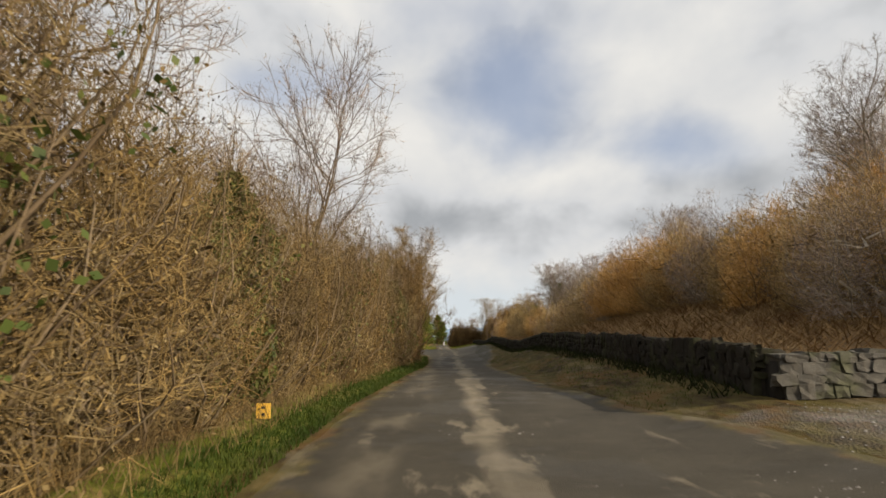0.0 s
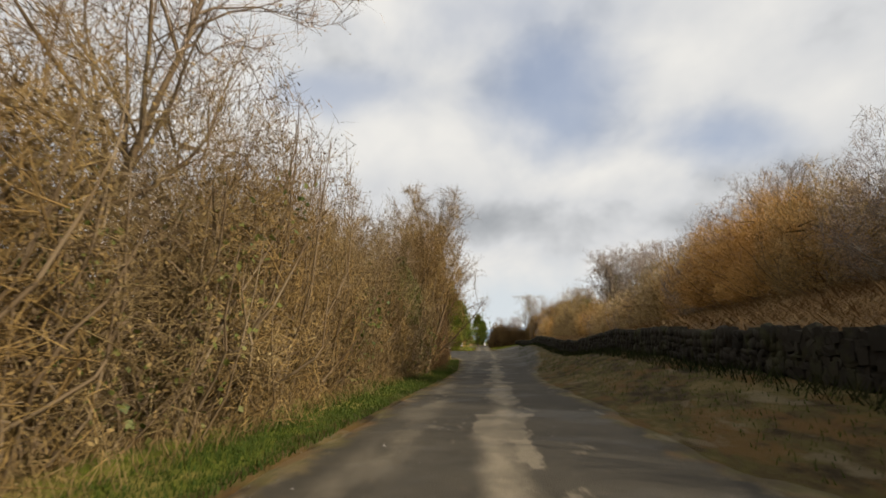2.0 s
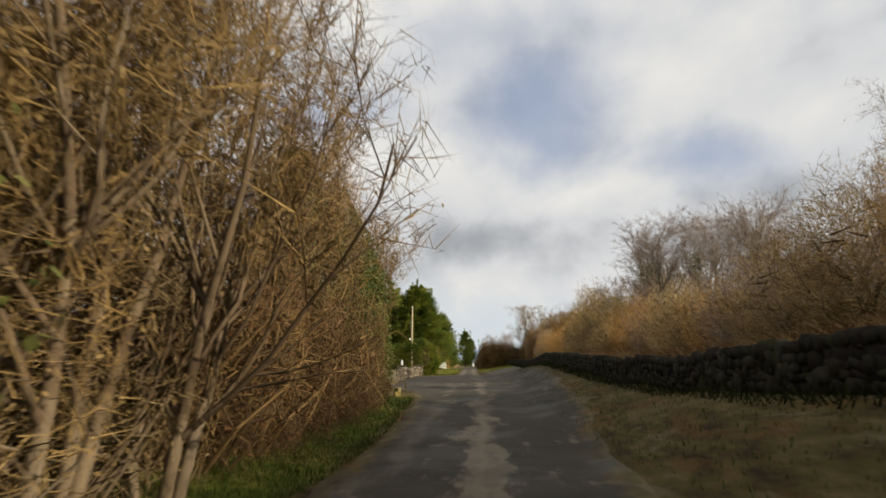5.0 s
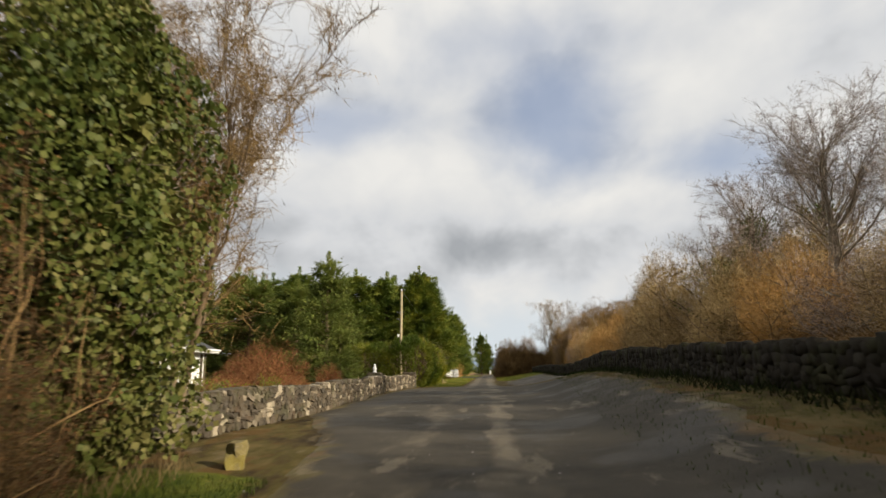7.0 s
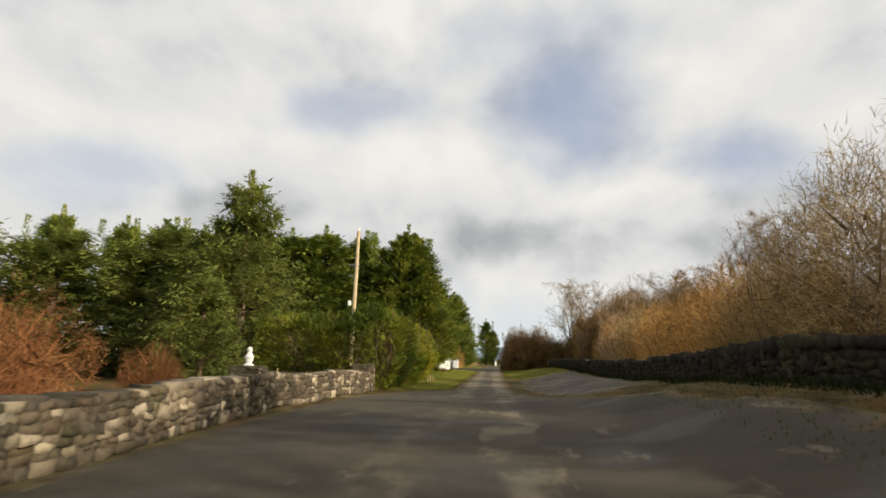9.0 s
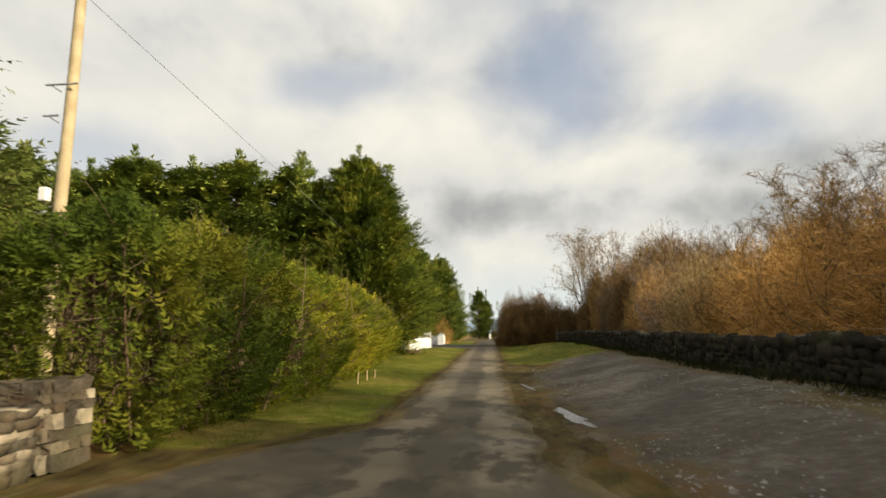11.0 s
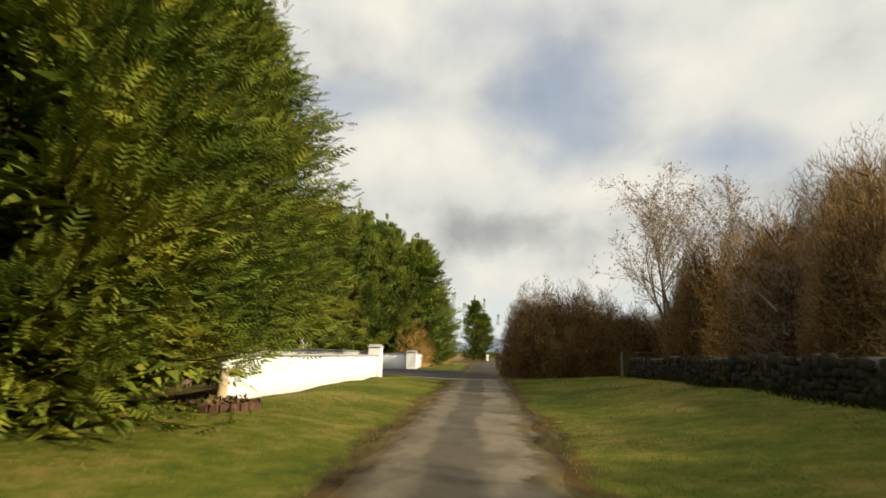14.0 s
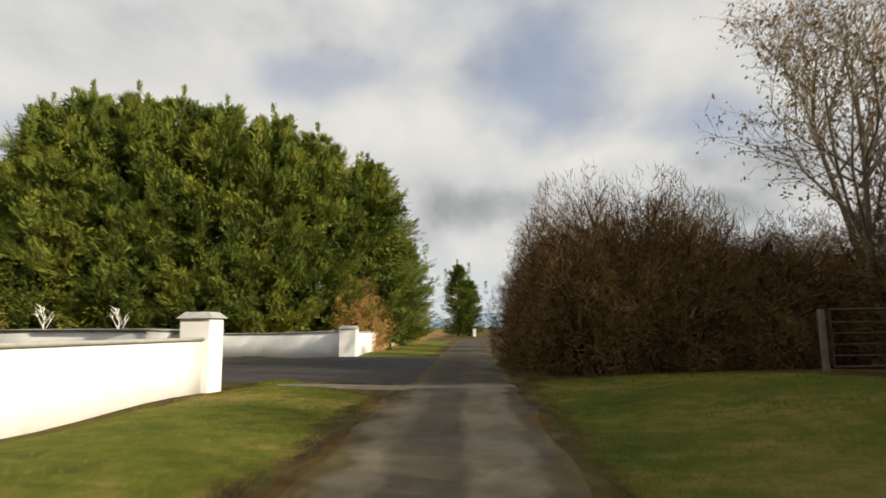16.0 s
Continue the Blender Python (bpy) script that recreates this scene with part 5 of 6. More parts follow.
# gate in the boundary past the wall's end
def field_gate(x0, x1, y):
    ob = tagged(new("field_gate"), "old dark timber field gate between grey posts", "gate")
    z = float(lay(x0, y))
    for x in (x0, x1):
        solid("post", M_GREYWOOD, ob, [(x - .05, x + .05, y - .05, y + .05, z - .2, z + 1.15)], 0.015)
    fr = rod("gate_frame", M_DARKWOOD, ob, [(x0 + .15, y, z + .12), (x1 - .15, y, z + .12), (x1 - .15, y, z + 1.15), (x0 + .15, y, z + 1.15), (x0 + .15, y, z + .12)], 0.022, 8)
    for k in range(1, 5):
        rod("rail", M_DARKWOOD, fr, [(x0 + .15, y, z + .12 + k * .2), (x1 - .15, y, z + .12 + k * .2)], 0.016, 6)
    for k in range(1, 12):
        xx = x0 + .15 + (x1 - x0 - .3) * k / 12
        rod("upright", M_DARKWOOD, fr, [(xx, y + .02, z + .1), (xx, y + .02, z + .5)], 0.008, 5)
    return ob


field_gate(8.7, 12.2, 133.9)

# ring of red edging round the trunk of the roadside conifer
def planter(x, y):
    ob = tagged(new("planter_ring"), "round red brick edging filled with dead leaves", "planter")
    z = float(lay(x, y))
    for k in range(22):
        a = 2 * math.pi * k / 22
        b = solid("brick", M_RED, ob, [(-.075, .075, -.05, .05, -.1, .14)], 0.012)
        b.matrix_basis = pose(x + .56 * math.cos(a), y + .56 * math.sin(a), z, 0, 0, math.degrees(a) + 90)
    part("soil", lathe(((.0, .05), (.50, .05), (.50, .09), (.3, .12), (.0, .13)), 18), M_FIELD, ob).matrix_basis = pose(x, y, z)
    r = np.random.default_rng(4)
    at = np.column_stack([x + r.normal(0, .26, 260), y + r.normal(0, .26, 260), z + .11 + r.uniform(0, .08, 260)])
    link("dead_leaves", mesh_of("dead_leaves", *leaves(r, at, 0.09, 0.1, 0.7)), M_DARKLEAF, ob)
    return ob


planter(-2.35, 116.2)


def stump(x, y, h):
    """The pale cut stem of a small tree, with a stub where a limb was taken off."""
    ob = tagged(new("tree_stump"), "pale cut tree stem standing in the brick planter", "stump")
    z = float(lay(x, y)) + 0.08
    stem = rod("stem", M_POLE, ob, [(x, y, z), (x + .015, y, z + h * .5), (x + .03, y + .01, z + h)], 0.10, 10, taper=0.075)
    rod("limb_stub", M_POLE, stem, [(x + .02, y, z + h * .7), (x + .12, y - .03, z + h * .9)], 0.035, 8, taper=0.028)
    return ob


stump(-2.45, 116.25, 0.62)

# far hills
def hills():
    x = np.linspace(-2600, 2600, 90)
    r = np.random.default_rng(3)
    h = 34 + 16 * np.sin(x / 310 + 1) + 9 * np.sin(x / 120) + r.normal(0, 1.5, 90)
    v = np.concatenate([np.column_stack([x, np.full(90, 2300.), np.full(90, -5.)]), np.column_stack([x, np.full(90, 2420.), h])])
    i = np.arange(89)
    return tagged(link("hills", mesh_of("hills", v, np.stack([i, i + 1, i + 91, i + 90], 1), True), material("blue_hills", plain((0.20, 0.27, 0.36), (0.24, 0.31, 0.40), 0.004), 1.0, spec=0.0)), "low blue hills on the horizon", "hills", kind="structure")


hills()


# loose chippings on the laybys
def chippings(n, x0, x1, y0, y1, seed, size):
    r = np.random.default_rng(seed)
    x, y = r.uniform(x0, x1, n), r.uniform(y0, y1, n)
    keep = (np.sin(x * 1.3 + y * 0.4) + np.sin(y * 0.9 - x * 0.5) + r.normal(0, 0.5, n)) > 0.1
    x, y = x[keep], y[keep]
    n = len(x)
    z = lay(x, y) + 0.01
    s = size * r.lognormal(0, 0.45, n)
    at = np.column_stack([x, y, z])
    off = np.array(((1, 0, 0), (0, 1, 0), (-1, 0, 0), (0, -1, 0), (0, 0, 0.8)))
    turn = r.uniform(0, 6.3, n)
    c, sn = np.cos(turn)[:, None], np.sin(turn)[:, None]
    ox = (off[:, 0] * c - off[:, 1] * sn) * s[:, None] * r.uniform(0.7, 1.4, (n, 1))
    oy = (off[:, 0] * sn + off[:, 1] * c) * s[:, None]
    oz = np.broadcast_to(off[:, 2], (n, 5)) * s[:, None]
    v = at[:, None] + np.stack([ox, oy, oz], -1)
    f = np.array(((0, 1, 4), (1, 2, 4), (2, 3, 4), (3, 0, 4)))
    ob = link("loose_chippings", mesh_of("loose_chippings", v.reshape(-1, 3), (np.arange(n)[:, None, None] * 5 + f).reshape(-1, 3)), M_CHIP)
    return tagged(ob, "loose pale stone chippings scattered on the layby", "gravel", kind="stuff")


M_CHIP = leafy("stone_chippings", (0.10, 0.09, 0.08), (0.16, 0.145, 0.13), (0.30, 0.28, 0.25), rough=0.8)
chippings(5000, 3.6, 12, 5, 15, 6, 0.013)
chippings(6000, 3.9, 7.4, 86, 107, 7, 0.013)
chippings(1500, -0.8, 3.2, 3, 60, 8, 0.009)

# ---- planting ----
placed = set()


def stand(kinds, spots, seed):
    """Sets plants on the land: the first use of a kind moves it there, the others are copies."""
    r = np.random.default_rng(seed)
    for which, x, y, s, sz in spots:
        ob = kinds[which]
        m = place(ob, x, y, r.uniform(0, 360), s, sz)
        if ob in placed:
            copy_thing(ob, m @ Matrix.Diagonal((*ob.scale, 1)).inverted())
        else:
            ob.matrix_basis = m
            placed.add(ob)


HEDGE = "overgrown roadside hedge shrubs"
hedge = {
    "a": shrub("hedge_shrub", 11, 5.1, 3.0, 34, 6, 5, 2600, 0.05, (M_BARK, M_TWIG, M_DEADLEAF), "tangled leafless hedge shrub with tan twigs and dead leaves", "shrub", HEDGE, nfine=4000, fine=0.28, wide=0.024, core=900, head=3500, fill=60, girth=0.5),
    "b": shrub("hedge_shrub", 12, 5.2, 3.0, 34, 6, 5, 2600, 0.055, (M_BARK, M_TWIG, M_DEADLEAF), "brown leafless hedge shrub with ivy low on its stems", "shrub", HEDGE, ivy=1300, nfine=3800, fine=0.28, wide=0.024, core=900, head=3200, fill=60, girth=0.5),
    "c": shrub("hedge_shrub", 13, 5.0, 3.0, 36, 6, 5, 2600, 0.05, (M_BARK, M_ORANGE, M_DEADLEAF), "orange-brown leafless hedge shrub, dense with fine twigs", "shrub", HEDGE, nfine=4000, fine=0.28, wide=0.024, core=900, head=4500, fill=60, girth=0.5),
}
hedge["n"] = shrub("hedge_shrub", 20, 5.0, 3.0, 32, 6, 4, 3600, 0.055, (M_DARKTWIG, M_BRAMBLETWIG, M_BRAMBLE), "dark rusty-brown hedge shrub tangled with brambles", "shrub", HEDGE, nfine=5600, fine=0.28, wide=0.026, core=1100)
lite = {
    "d": shrub("hedge_shrub", 14, 5.4, 3.8, 18, 5, 3, 300, 0.08, (M_BARK, M_TAN, M_DEADLEAF), "brown leafless thicket shrub with fine twigs", "shrub", HEDGE, thick=0.007, steps1=2, wide=0.026, nfine=900, fine=0.36, core=250, head=6500, twig=0.02, fill=70),
    "e": shrub("hedge_shrub", 15, 5.4, 3.8, 18, 5, 3, 200, 0.08, (M_BARK, M_OSIER, M_DEADLEAF), "rounded orange-twigged shrub, leafless", "shrub", HEDGE, thick=0.007, steps1=2, wide=0.026, nfine=900, fine=0.36, core=250, head=7000, twig=0.02, fill=70),
    "g": shrub("hedge_shrub", 16, 5.8, 3.8, 18, 6, 3, 100, 0.08, (M_PALEBARK, M_GREYTWIG, M_DEADLEAF), "grey leafless thicket shrub", "shrub", HEDGE, thick=0.007, steps1=2, wide=0.026, nfine=1500, fine=0.36, core=200, head=4200, fill=40),
    "k": shrub("hedge_shrub", 17, 4.6, 4.6, 30, 4, 3, 2600, 0.09, (M_BRAMBLETWIG, M_DARKTWIG, M_DARKLEAF), "rounded dark brown roadside bush thick with twigs", "shrub", HEDGE, lean=1.15, thick=0.008, steps1=2, nfine=2500, fine=0.22, wide=0.045, core=600, head=26000, fill=2400, poke=0.62, twig=0.034),
    "o": shrub("hedge_shrub", 19, 6.0, 6.6, 36, 6, 4, 0, 0.08, (M_BARK, M_OSIER, M_DEADLEAF), "broad domed thicket shrub with dense orange twigs", "shrub", HEDGE, lean=1.15, thick=0.007, steps1=2, wide=0.026, nfine=3500, fine=0.36, core=800, head=20000, twig=0.02, fill=160),
    "r": shrub("rusty_shrub", 18, 2.6, 3.4, 30, 6, 3, 2600, 0.06, (M_RUST, M_RUST, M_RUST), "rounded rust-red garden shrub", "shrub", "garden shrubs", lean=1.15, thick=0.006, steps1=2, nfine=1200, fine=0.26, core=400, head=5500, fill=350),
    "y": shrub("golden_shrub", 24, 1.2, 1.6, 20, 5, 3, 3000, 0.06, (M_BARK, M_BARK, M_GOLD), "small rounded golden-leaved garden shrub", "shrub", "garden shrubs", lean=1.1, steps1=2, nfine=300, fine=0.2),
    "v": shrub("olive_shrub", 25, 0.9, 1.8, 20, 5, 3, 3000, 0.055, (M_BARK, M_BARK, M_PINE), "low olive-green shrub behind the garden wall", "shrub", "garden shrubs", lean=1.1, steps1=2, nfine=300, fine=0.2),
}
kinds = {**hedge, **lite}

spots = []
r = np.random.default_rng(21)
y = -5.0
k = 0
while y < 57.5:
    tall = np.interp(y, (-2, 9, 13, 17, 24, 31, 36, 39, 44, 50, 58), (6.2, 6.2, 5.4, 5.0, 6.0, 5.2, 6.0, 6.6, 6.2, 5.8, 2.8)) / 5.0
    which = "abcacbac"[k % 8] if y < 41.5 else "n"
    lane = float(edge(EDGE_L, y))
    spots.append((which, lane - 2.55 + r.normal(0, 0.12), y, tall ** 0.5, tall * r.uniform(0.92, 1.06)))
    y += r.uniform(1.45, 1.75) if y < 26 else r.uniform(1.75, 2.15)
    k += 1
y = -4.0
while y < 58:
    spots.append(("dg"[k % 2], -5.6 + r.normal(0, 0.3), y, 1.1, np.interp(y, (0, 10, 20, 30, 40, 60), (1.05, 1.1, 1.1, 0.95, 1.2, 1.25)) * r.uniform(0.9, 1.08)))
    y += r.uniform(5.0, 6.0)
    k += 1
for x, yy, s, sz in ((-1.85, 49.0, .42, .5), (-1.9, 51.0, .42, .48), (-1.85, 52.8, .4, .46), (-1.8, 54.6, .36, .4), (-2.05, 46.8, .42, .52), (-2.1, 44.6, .4, .45)):
    spots.append(("n", x, yy, s * 1.6, sz))
# thicket on the bank behind the boundary wall: how tall it stands along the lane
TALL = ((19, 4.7), (24, 4.6), (29, 3.7), (33, 4.6), (40, 5.2), (46, 5.4), (52, 4.5), (58, 3.7), (63, 3.3), (68, 3.3), (72, 3.8), (76, 5.0), (81, 6.4), (85, 5.6), (88, 4.4), (93, 4.9), (98, 4.8), (106, 4.8), (117, 4.9), (122, 5.6), (126, 6.4), (131, 7.0))
y = 17.6
while y < 131:
    wx, h = float(edge(WALL_X, y)), float(edge(TALL, y))
    which = "o" if 35 < y < 43 else "e" if 90 < y < 108 else "dgde"[k % 4] if y < 35 else "dged"[k % 4] if y < 75 else "d" if y < 88 else "ddge"[k % 4]
    tall, broad = (6.0, 0.86) if which == "o" else (5.8 if which == "g" else 5.4, max(0.85, (h / 5.0) ** 0.5))
    spots.append((which, wx + (6.2 if y < 52 else 5.0) + r.normal(0, 0.4), y, broad, h / tall * r.uniform(0.78, 0.98)))
    y += r.uniform(3.2, 4.2) if which == "o" else r.uniform(2.5, 3.2)
    k += 1
y = 19.0
while y < 133:
    wx, h = float(edge(WALL_X, y)), float(edge(TALL, y))
    spots.append(("gdgd"[k % 4], wx + 8.2 + r.normal(0, 0.6), y, 1.2, h * 1.08 / 5.5 * r.uniform(0.75, 1.08)))
    y += r.uniform(3.4, 4.2)
    k += 1
y = 20.0
while y < 135:
    wx = float(edge(WALL_X, y))
    spots.append(("gdg"[k % 3], wx + 11.8 + r.normal(0, 0.8), y, 1.4, float(edge(TALL, y)) * 1.12 / 5.5 * r.uniform(0.8, 1.08)))
    y += r.uniform(6.2, 7.4)
    k += 1
spots += [("o", 19.0, 29.0, .9, 1.05), ("o", 17.0, 23.0, .9, .95)]
# dark bushes past the wall's end, turning along the lane
for x, yy, s, sz in ((5.7, 139.4, .95, 1.14), (7.4, 138.9, .85, 1.1), (4.9, 141.0, .72, 1.06), (10.2, 138.9, .8, .84), (8.9, 140.0, 1.0, 1.02), (11.6, 139.8, .95, .88), (6.4, 143.0, .9, .95), (14, 141.6, 1.0, .95), (12.6, 133.2, .85, 1.4), (13.4, 136.4, .9, 1.2), (15.2, 131.0, .95, 1.5), (13.0, 128.4, .75, 1.25), (13.0, 122.6, .8, 1.18), (14.8, 125.0, .95, 1.55), (17.4, 129.5, 1.1, 1.9), (18.0, 123.0, 1.1, 1.5), (17.0, 136.0, 1.0, 1.5)):
    spots.append(("k", x, yy, s, sz))
for x, yy, s, sz in ((5.5, 147.5, .75, .95), (5.7, 153, .75, .85), (6.2, 160, .8, .8), (7.2, 169, .85, .75), (8.5, 180, .9, .75), (11.2, 191, .95, .8)):
    spots.append(("d", x, yy, s, sz))
# garden and roadside shrubs on the bungalow's side
for x, yy, s, sz in ((-7.9, 77.0, .98, .98), (-9.6, 78.6, .8, .8), (-5.4, 78.6, .4, .56), (-6.6, 75.4, .5, .42), (-8.2, 72.4, .6, .4), (-6.9, 71.2, .55, .38), (-5.2, 72.8, .45, .34)):
    spots.append(("r", x, yy, s, sz))
for which, x, yy, s, sz in (("y", -5.2, 68.4, 1.0, 1.0), ("y", -6.3, 67.6, .9, 1.15), ("v", -4.4, 69.2, .8, .9), ("v", -3.9, 66.4, .9, .9), ("v", -4.3, 64.2, 1.0, 1.0), ("v", -3.8, 62.0, .9, .9), ("v", -5.2, 62.8, 1.1, 1.2)):
    spots.append((which, x, yy, s, sz))
for x, yy, s, sz in ((-16.6, 142.0, 1.0, .6), (-3.75, 154.4, .82, .72), (-3.7, 158.6, .75, .66), (-2.9, 168.8, .8, .6)):
    spots.append(("e", x, yy, s, sz))
stand(kinds, spots, 31)

# bare trees
TREES = "bare winter trees"
ash = bare_tree("bare_tree", 61, 9.4, 3.5, 24, 8, 9, 0, (M_BARK, M_GREYTWIG, M_DEADLEAF), "leafless pale-twigged tree rising out of the thicket", "tree", TREES, nleaf=700, leaf=0.06, r0=0.08, fork=0.3, upright=0.07, nfine=4200, fine=0.3)
birch = bare_tree("birch_tree", 62, 12.5, 4.4, 18, 8, 9, 0, (M_PALEBARK, M_GREYTWIG, M_DEADLEAF), "tall leafless birch with pale limbs and a fine purple-grey crown", "tree", TREES, r0=0.15, trunks=2, upright=0.14, fork=0.3, twig=0.007, nfine=11000, fine=0.42)
willow = bare_tree("willow_tree", 63, 7.4, 3.3, 9, 7, 9, 0, (M_BARK, M_ORANGE, M_DEADLEAF), "leafless orange-twigged willow with a rounded head", "tree", TREES, nleaf=500, leaf=0.06, nfine=16000, fine=0.34, r0=0.075, trunks=4, fork=0.15, upright=0.22)
ivied = bare_tree("ivy_clad_tree", 64, 8.6, 3.6, 24, 7, 7, 0, (M_BARK, M_GREYTWIG, M_DEADLEAF), "leafless tree with dark ivy up its trunk", "tree", TREES, r0=0.18, fork=0.2, ivy=3600, nfine=5500, fine=0.36)
catkin = bare_tree("catkin_tree", 65, 10.6, 4.4, 15, 9, 7, 2, (M_PALEBARK, M_TWIG, M_CATKIN), "slender pale tree hung with brown catkins", "tree", TREES, nleaf=6500, leaf=0.12, r0=0.12, trunks=3, fork=0.25, twig=0.006)
trees = {"ash": ash, "birch": birch, "willow": willow, "ivied": ivied, "catkin": catkin}
stand(trees, [
    ("ash", -3.5, 21.8, 1.0, 1.0), ("ash", -5.4, 10.5, .85, .9), ("ash", -7.0, 16.0, .9, .98), ("ash", -6.0, 5.0, .85, .9), ("ash", -5.0, 13, .8, .85), ("ash", -5.6, 30.5, .7, .62), ("willow", -2.85, 59.4, .95, 1.0), ("willow", -3.2, 58.7, .8, 1.04), ("willow", -3.1, 60.0, .7, .92), ("willow", -2.9, 52.2, .75, 1.06), ("ash", -7.0, 46, 1, 1.0), ("ash", -5.2, 54.5, 1., 1.0), ("ash", -3.0, 49.6, .8, .86),
    ("willow", -1.5, 39.4, 1.0, 1.06), ("willow", -1.3, 40.8, .95, .98), ("willow", -4.6, 43, 1.0, 1.0), ("willow", 15.0, 106, 1.0, .8), ("willow", 13, 97, .9, .7), ("willow", 15.5, 95, 1., .95),
    ("birch", 13.8, 71.6, .8, .68), ("birch", 15.2, 69.0, .72, .64), ("birch", 13.2, 58.7, .55, .5), ("birch", 25, 77, 1.1, .85), ("birch", 22, 60, 1, 1.0), ("birch", 19.0, 28, .85, .75), ("birch", 23, 36, .9, .85),
    ("ivied", 12.3, 76.6, .75, .62), ("ivied", 17.5, 82.0, 1.1, 1.08), ("ivied", 18.8, 86.0, 1.1, 1.0), ("ivied", 21.5, 84.0, 1.2, 1.3), ("ivied", 17.5, 108, .75, .6), ("ash", 14.0, 119, .7, .56), ("ash", 18.5, 122, .8, .68), ("ash", 21, 116, .8, .66), ("ivied", 18, 47, .8, .9), ("ash", 16.8, 128, .9, .85),
    ("catkin", 12.4, 137.6, 1.0, 1.0), ("ivied", 20, 133, 1.1, 1.0), ("ash", 23, 137, 1.1, 1.1), ("ivied", 22, 128, 1.1, 1.0), ("ash", 17.5, 137, .95, .95), ("ash", 11, 190, 1, .9), ("ash", 9.5, 205, 1, 1), ("ash", 14, 200, 1, 1),
], 71)


# great ivy mass on the old hedgerow tree at the corner of the garden
def ivy_column(x, y, height, radius, seed, low=0.04):
    r = np.random.default_rng(seed)
    ob = thing_at("ivy_smothered_tree", "old hedgerow tree smothered in glossy dark ivy", "tree", TREES, place(None, x, y))
    n = 24000
    h = r.uniform(low, 1, n)
    a = r.uniform(0, 2 * np.pi, n)
    clump = 0.8 + 0.22 * np.sin(a * 3 + h * 9) + 0.14 * np.sin(a * 7 - h * 17) + r.normal(0, 0.09, n)
    rad = radius * clump * np.clip(np.sin(np.pi * np.clip(h * 0.82 + 0.16, 0, 1)) * 1.25, 0.25, 1)
    rad = rad * np.where(r.uniform(0, 1, n) < 0.4, np.sqrt(r.uniform(0.05, 0.9, n)), 1)
    at = np.stack([rad * np.cos(a) * 0.95, rad * np.sin(a) * 1.2, h * height], 1)
    m = 4200
    h, a = r.uniform(low, 0.97, m), r.uniform(0, 2 * np.pi, m)
    rad = radius * r.uniform(0.15, 0.62, m) * np.clip(np.sin(np.pi * np.clip(h * 0.82 + 0.16, 0, 1)) * 1.25, 0.25, 1)
    old = np.stack([rad * np.cos(a), rad * np.sin(a) * 1.2, h * height], 1)
    mass("ivy", mesh_of("ivy", *joined(leaves(r, at, 0.088, 0.7, 0.85), leaves(r, old, 0.2, 0.7, 0.85))), M_IVY, ob, "glossy dark green ivy leaves")
    t = np.array([[(0, 0, -.1), (.1, 0, height * .4), (0, .1, height * .8), (-.1, .1, height * 1.05)]])
    s, w, q = spawn(r, t, np.array([[.22, .17, .12, .05]]), 60, .1, 1, .7)
    p, d = grow(r, s, w, radius * r.uniform(.5, 1.0, 60), np.minimum(q, .03), 5, .3, .08)
    s, w, q = spawn(r, p, d, 9, .4, 1, .5)
    p2, d2 = grow(r, s, w, r.uniform(.4, 1.0, len(s)), np.full(len(s), .006), 3, .2, .1)
    link("trunk", mesh_of("trunk", *shoots(t, np.array([[.25, .2, .14, .05]]), 8)), M_BARK, ob)
    mass("crown", mesh_of("crown", *joined(shoots(p, d, 4), shoots(p2, d2))), M_GREYTWIG, ob)
    return ob


ivy_column(-2.35, 57.0, 6.2, 1.35, 81)
ivy_column(-2.6, 54.2, 7.4, 1.5, 82, 0.3)
ivy_column(-3.2, 51.2, 7.8, 1.5, 85, 0.34)
ivy_column(-1.75, 37.2, 4.5, 0.8, 83, 0.45)
ivy_column(-3.15, 16.7, 4.2, 0.85, 84)

# conifers
CON = "row of tall garden conifers"
con = {
    "p": cypress("cypress_tree", 91, 12.6, 4.3, 25000, M_CYPRESS, "tall dense green cypress with feathery drooping sprays", "conifer", CON, size=0.33, tops=6, per=44, leaf=FEATHER, loose=0.045, tip=1.2, fill=3, sweep=0.10, reach=0.36),
    "t": cypress("cypress_tree", 96, 12.6, 4.8, 34000, M_CYPRESS, "tall green cypress overhanging the white wall", "conifer", CON, size=0.30, tops=4, per=54, low=0.15, leaf=FEATHER, loose=0.065, tip=1.2, fill=4, sweep=0.04, reach=0.38),
    "q": cypress("cypress_tree", 92, 12.6, 3.0, 5600, M_DARKCYPRESS, "tall dark green cypress in a close row", "conifer", CON, size=0.42, power=0.48, tops=6, leaf=BROAD, per=24, fill=3, loose=0.06, sweep=0.12, reach=0.4, tip=1.2),
    "s": cypress("cypress_tree", 93, 13.6, 4.3, 13000, M_DARKCYPRESS, "tall broad dark green cypress behind the white wall", "conifer", CON, size=0.42, power=0.5, tops=7, leaf=FEATHER, per=42, tip=1.2, loose=0.05, fill=3, sweep=0.14, reach=0.36),
    "u": cypress("pine_tree", 94, 9.0, 3.0, 4600, M_PINE, "bushy grey-green pine behind the garden wall", "conifer", CON, size=0.42, power=0.6, per=30, leaf=BROAD),
}
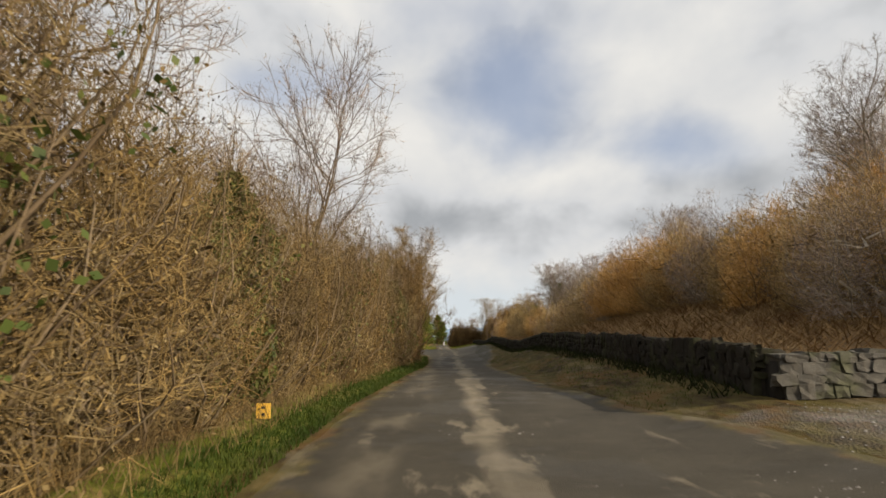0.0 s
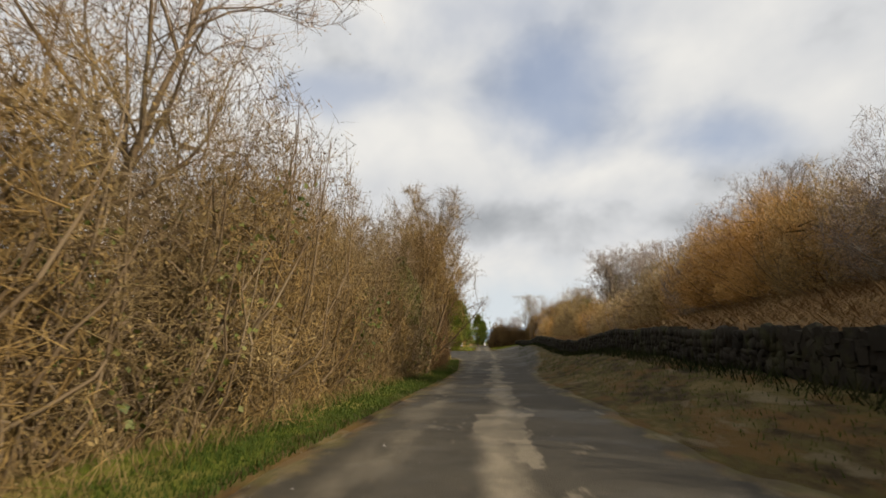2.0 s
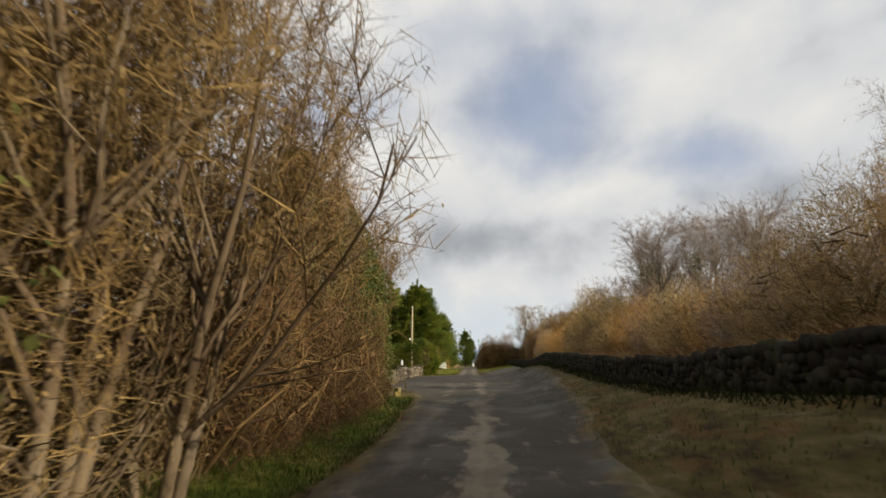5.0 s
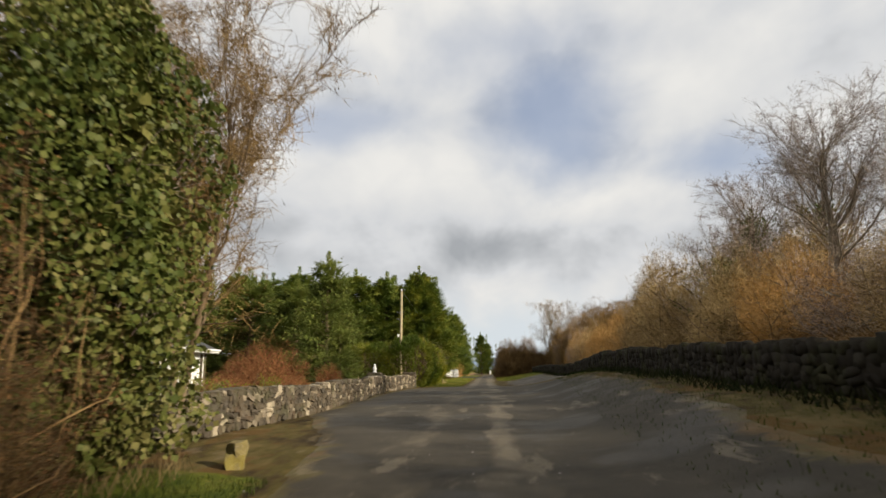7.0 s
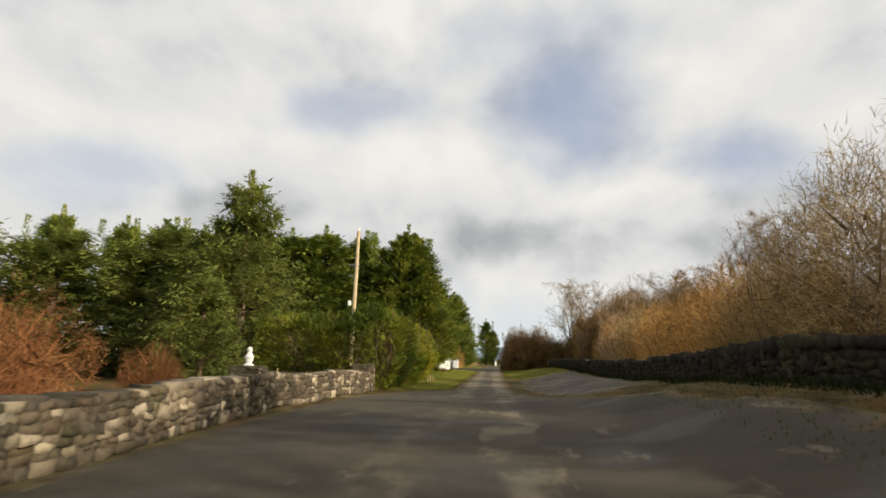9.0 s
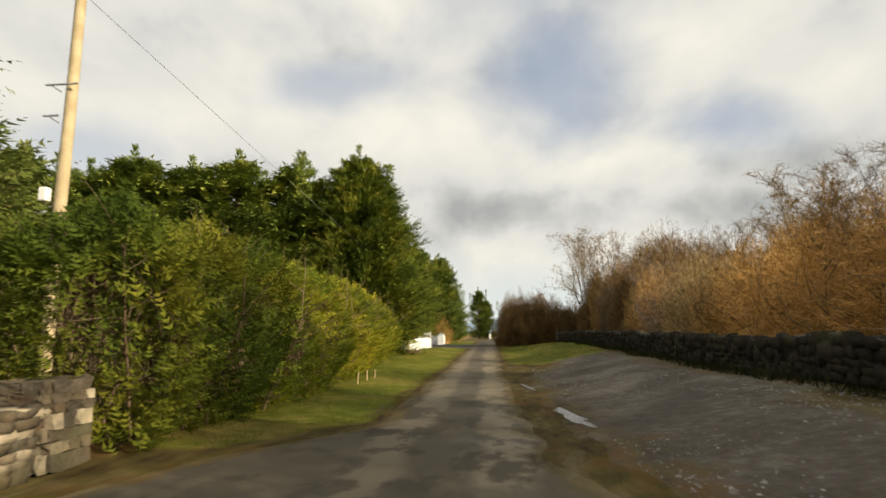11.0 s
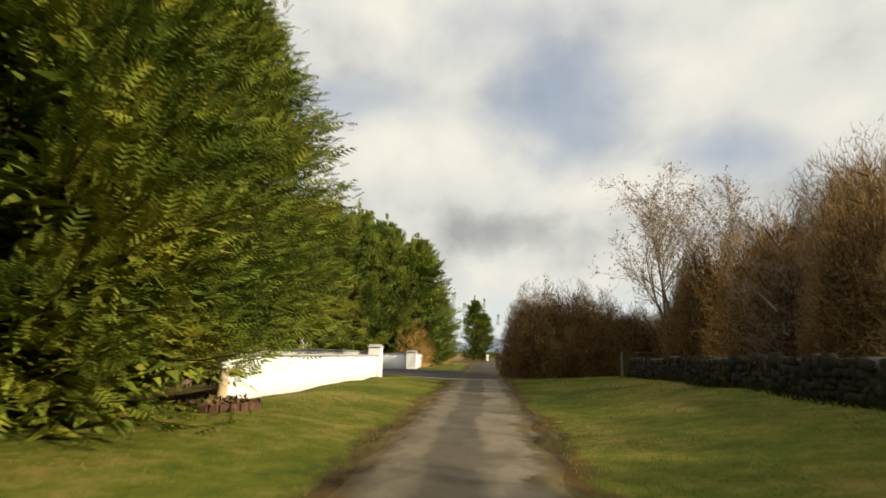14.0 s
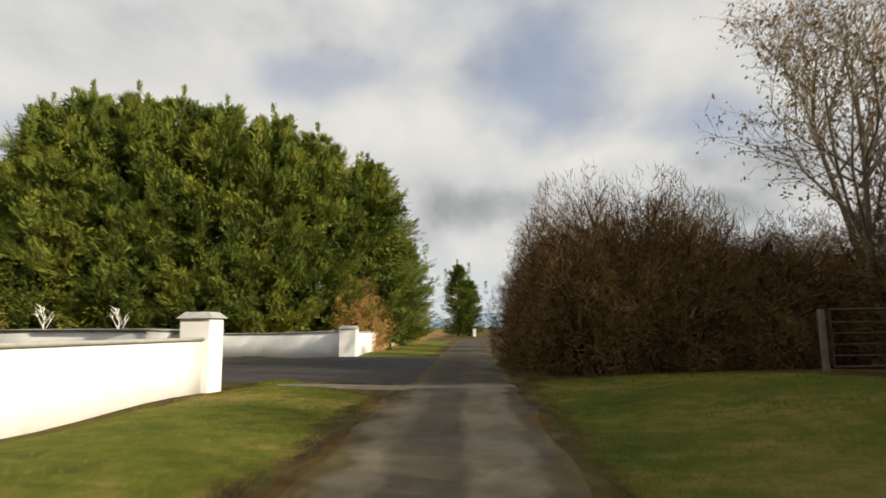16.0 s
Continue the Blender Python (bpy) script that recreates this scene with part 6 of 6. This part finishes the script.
stand(con, [
    ("p", -5.1, 114.4, 1.13, .95), ("t", -5.8, 121.3, .95, 1.0), ("q", -8.8, 114.5, 1.5, 0.91), ("q", -12.2, 113.5, 1.5, 0.93), ("q", -15.4, 114.0, 1.5, 0.92), ("q", -18.6, 113.2, 1.5, 0.96), ("q", -22, 114, 1.5, 0.93), ("q", -25.6, 113, 1.5, 0.98), ("q", -29.5, 112, 1.2, 0.98), ("q", -34, 110, 1.2, 1.02), ("q", -10.5, 118.5, 1.3, 0.88), ("q", -10.2, 124.0, 1.2, 0.74), ("q", -14.0, 129.0, 1.3, 0.70), ("q", -20.5, 134, 1.5, 0.74),
    ("s", -3.8, 157.0, .94, .84), ("s", -6.4, 155.0, .85, .93), ("s", -8.6, 153.6, .88, .98), ("s", -11.0, 153.0, .9, 1.0), ("s", -13.4, 152.8, .9, 1.04), ("s", -15.9, 152.6, .92, 1.06), ("s", -18.4, 152.4, .9, 1.06), ("s", -20.8, 152.6, .85, 1.02), ("s", -22.6, 153.4, .7, .86), ("s", -4.6, 162.5, .72, .72), ("s", -3.0, 165, .75, .6),
    ("q", 0.8, 206.0, 1.0, .84), ("q", 2.4, 206.8, .9, .66), ("q", -21.5, 147, 1.2, .66), ("q", -26.0, 150.5, 1.4, .8), ("u", -19.8, 144, 1.0, .4),
    ("u", -8.9, 90.5, 1.02, 1.02), ("u", -13.0, 96, 1.5, .92), ("u", -18, 99, 1.8, 1.0), ("u", -24, 98, 1.8, 1.0), ("u", -5.4, 80.6, .45, .36), ("u", -29, 97, 1.4, 1.05),
], 95)
HED = "clipped conifer hedge"
hed = {
    "h": box_hedge("conifer_hedge", 101, 4.2, 2.9, 2.95, 5600, M_HEDGESHADE, "clipped cypress hedge, near end coloured darker green for shade", "hedge", HED, size=0.26),
    "i": box_hedge("conifer_hedge", 102, 4.2, 2.9, 2.85, 6000, M_GOLD, "yellow-green clipped cypress hedge, sunlit", "hedge", HED, size=0.25),
}
for which, x, yy, sz, turn in (("h", -2.95, 90.6, 1.06, 0), ("h", -4.75, 89.1, .94, 270), ("i", -2.75, 94.4, 1.04, 180), ("i", -2.85, 98.3, 1.04, 180), ("i", -3.15, 102.2, 1.05, 0), ("i", -3.45, 106.1, 1.0, 180), ("i", -3.65, 108.4, .90, 0)):
    m = pose(x, yy, float(lay(x, yy)) - .05, 0, 0, turn) @ Matrix.Diagonal((1, 1, sz, 1))
    ob = hed[which]
    if ob in placed:
        copy_thing(ob, m @ Matrix.Diagonal((*ob.scale, 1)).inverted())
    else:
        ob.matrix_basis = m
        placed.add(ob)

# grass and dead stalks
VL = ((-17, -1.9), (63, -2.0))
VR = ((-17, -1.08), (18, -1.05), (23, -.72), (30, -.42), (36, -.06), (48, .03), (57, -.18), (60, -.65), (63, -1.5))
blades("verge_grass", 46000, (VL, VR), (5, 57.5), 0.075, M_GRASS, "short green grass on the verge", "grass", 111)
blades("dry_stalks", 9000, (((-17, -2.9), (63, -2.9)), ((-17, -1.75), (18, -1.7), (23, -1.5), (36, -1.1), (48, -1.0), (57, -1.2), (63, -2.1))), (3, 58), 0.36, M_STRAW, "tall dry grass stalks at the foot of the hedge", "dry grass", 112, bend=0.5, width=0.012)
blades("lawn_grass", 52000, (((89, -2.3), (116, -2.5), (137, -2.7)), ((89, -1.3), (91.5, .36), (125, .58), (134, .6), (137, -2.2))), (89, 137), 0.038, M_LAWN, "short lawn grass along the lane", "grass", 113, width=0.14)
blades("lawn_grass", 52000, (((107, 4.1), (110, 3.2), (137, 3.5)), ((107, 7.6), (110, 8.1), (137, 8.5))), (107, 137), 0.042, M_LAWN, "rough yellowing grass beside the lane", "grass", 114, width=0.14)
blades("bracken", 52000, (((16, 6.5), (31, 6.9), (60, 7.6), (92, 8.4), (131, 9.2)), ((16, 13.), (37, 14.), (131, 13.))), (16.5, 131), 0.34, M_FERN, "dead brown bracken on the bank behind the wall", "bracken", 115, bend=1.5, width=0.055)
# weed strip that also darkens the wall's foot, in place of shade there
blades("wall_weeds", 9000, (((16, 5.1), (18, 5.35), (31, 5.65), (60, 6.35), (92, 7.3), (131, 8.1)), ((16, 5.75), (18, 6.02), (31, 6.32), (60, 7.02), (92, 7.82), (131, 8.6))), (16, 131), 0.2, M_SHADEWEED, "straggling weeds and moss along the wall's foot, coloured dark for its shade", "weeds", 117, bend=0.7, width=0.07)
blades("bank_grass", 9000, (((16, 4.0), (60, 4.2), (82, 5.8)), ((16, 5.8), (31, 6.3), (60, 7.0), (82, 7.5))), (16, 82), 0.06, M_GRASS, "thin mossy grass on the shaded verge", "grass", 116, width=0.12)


# two pruned pale stumps showing over the white wall
stump = bare_tree("pruned_tree", 66, 2.3, 0.7, 6, 2, 1, 0, (M_WHITE, M_WHITE, M_WHITE), "small hard-pruned tree with bleached white limbs", "tree", "pruned trees", r0=0.07, fork=0.45, twig=0.012)
stand({"s": stump}, [("s", -8.7, 140.6, 1, 1), ("s", -11.6, 141.2, 1, 1.02)], 5)
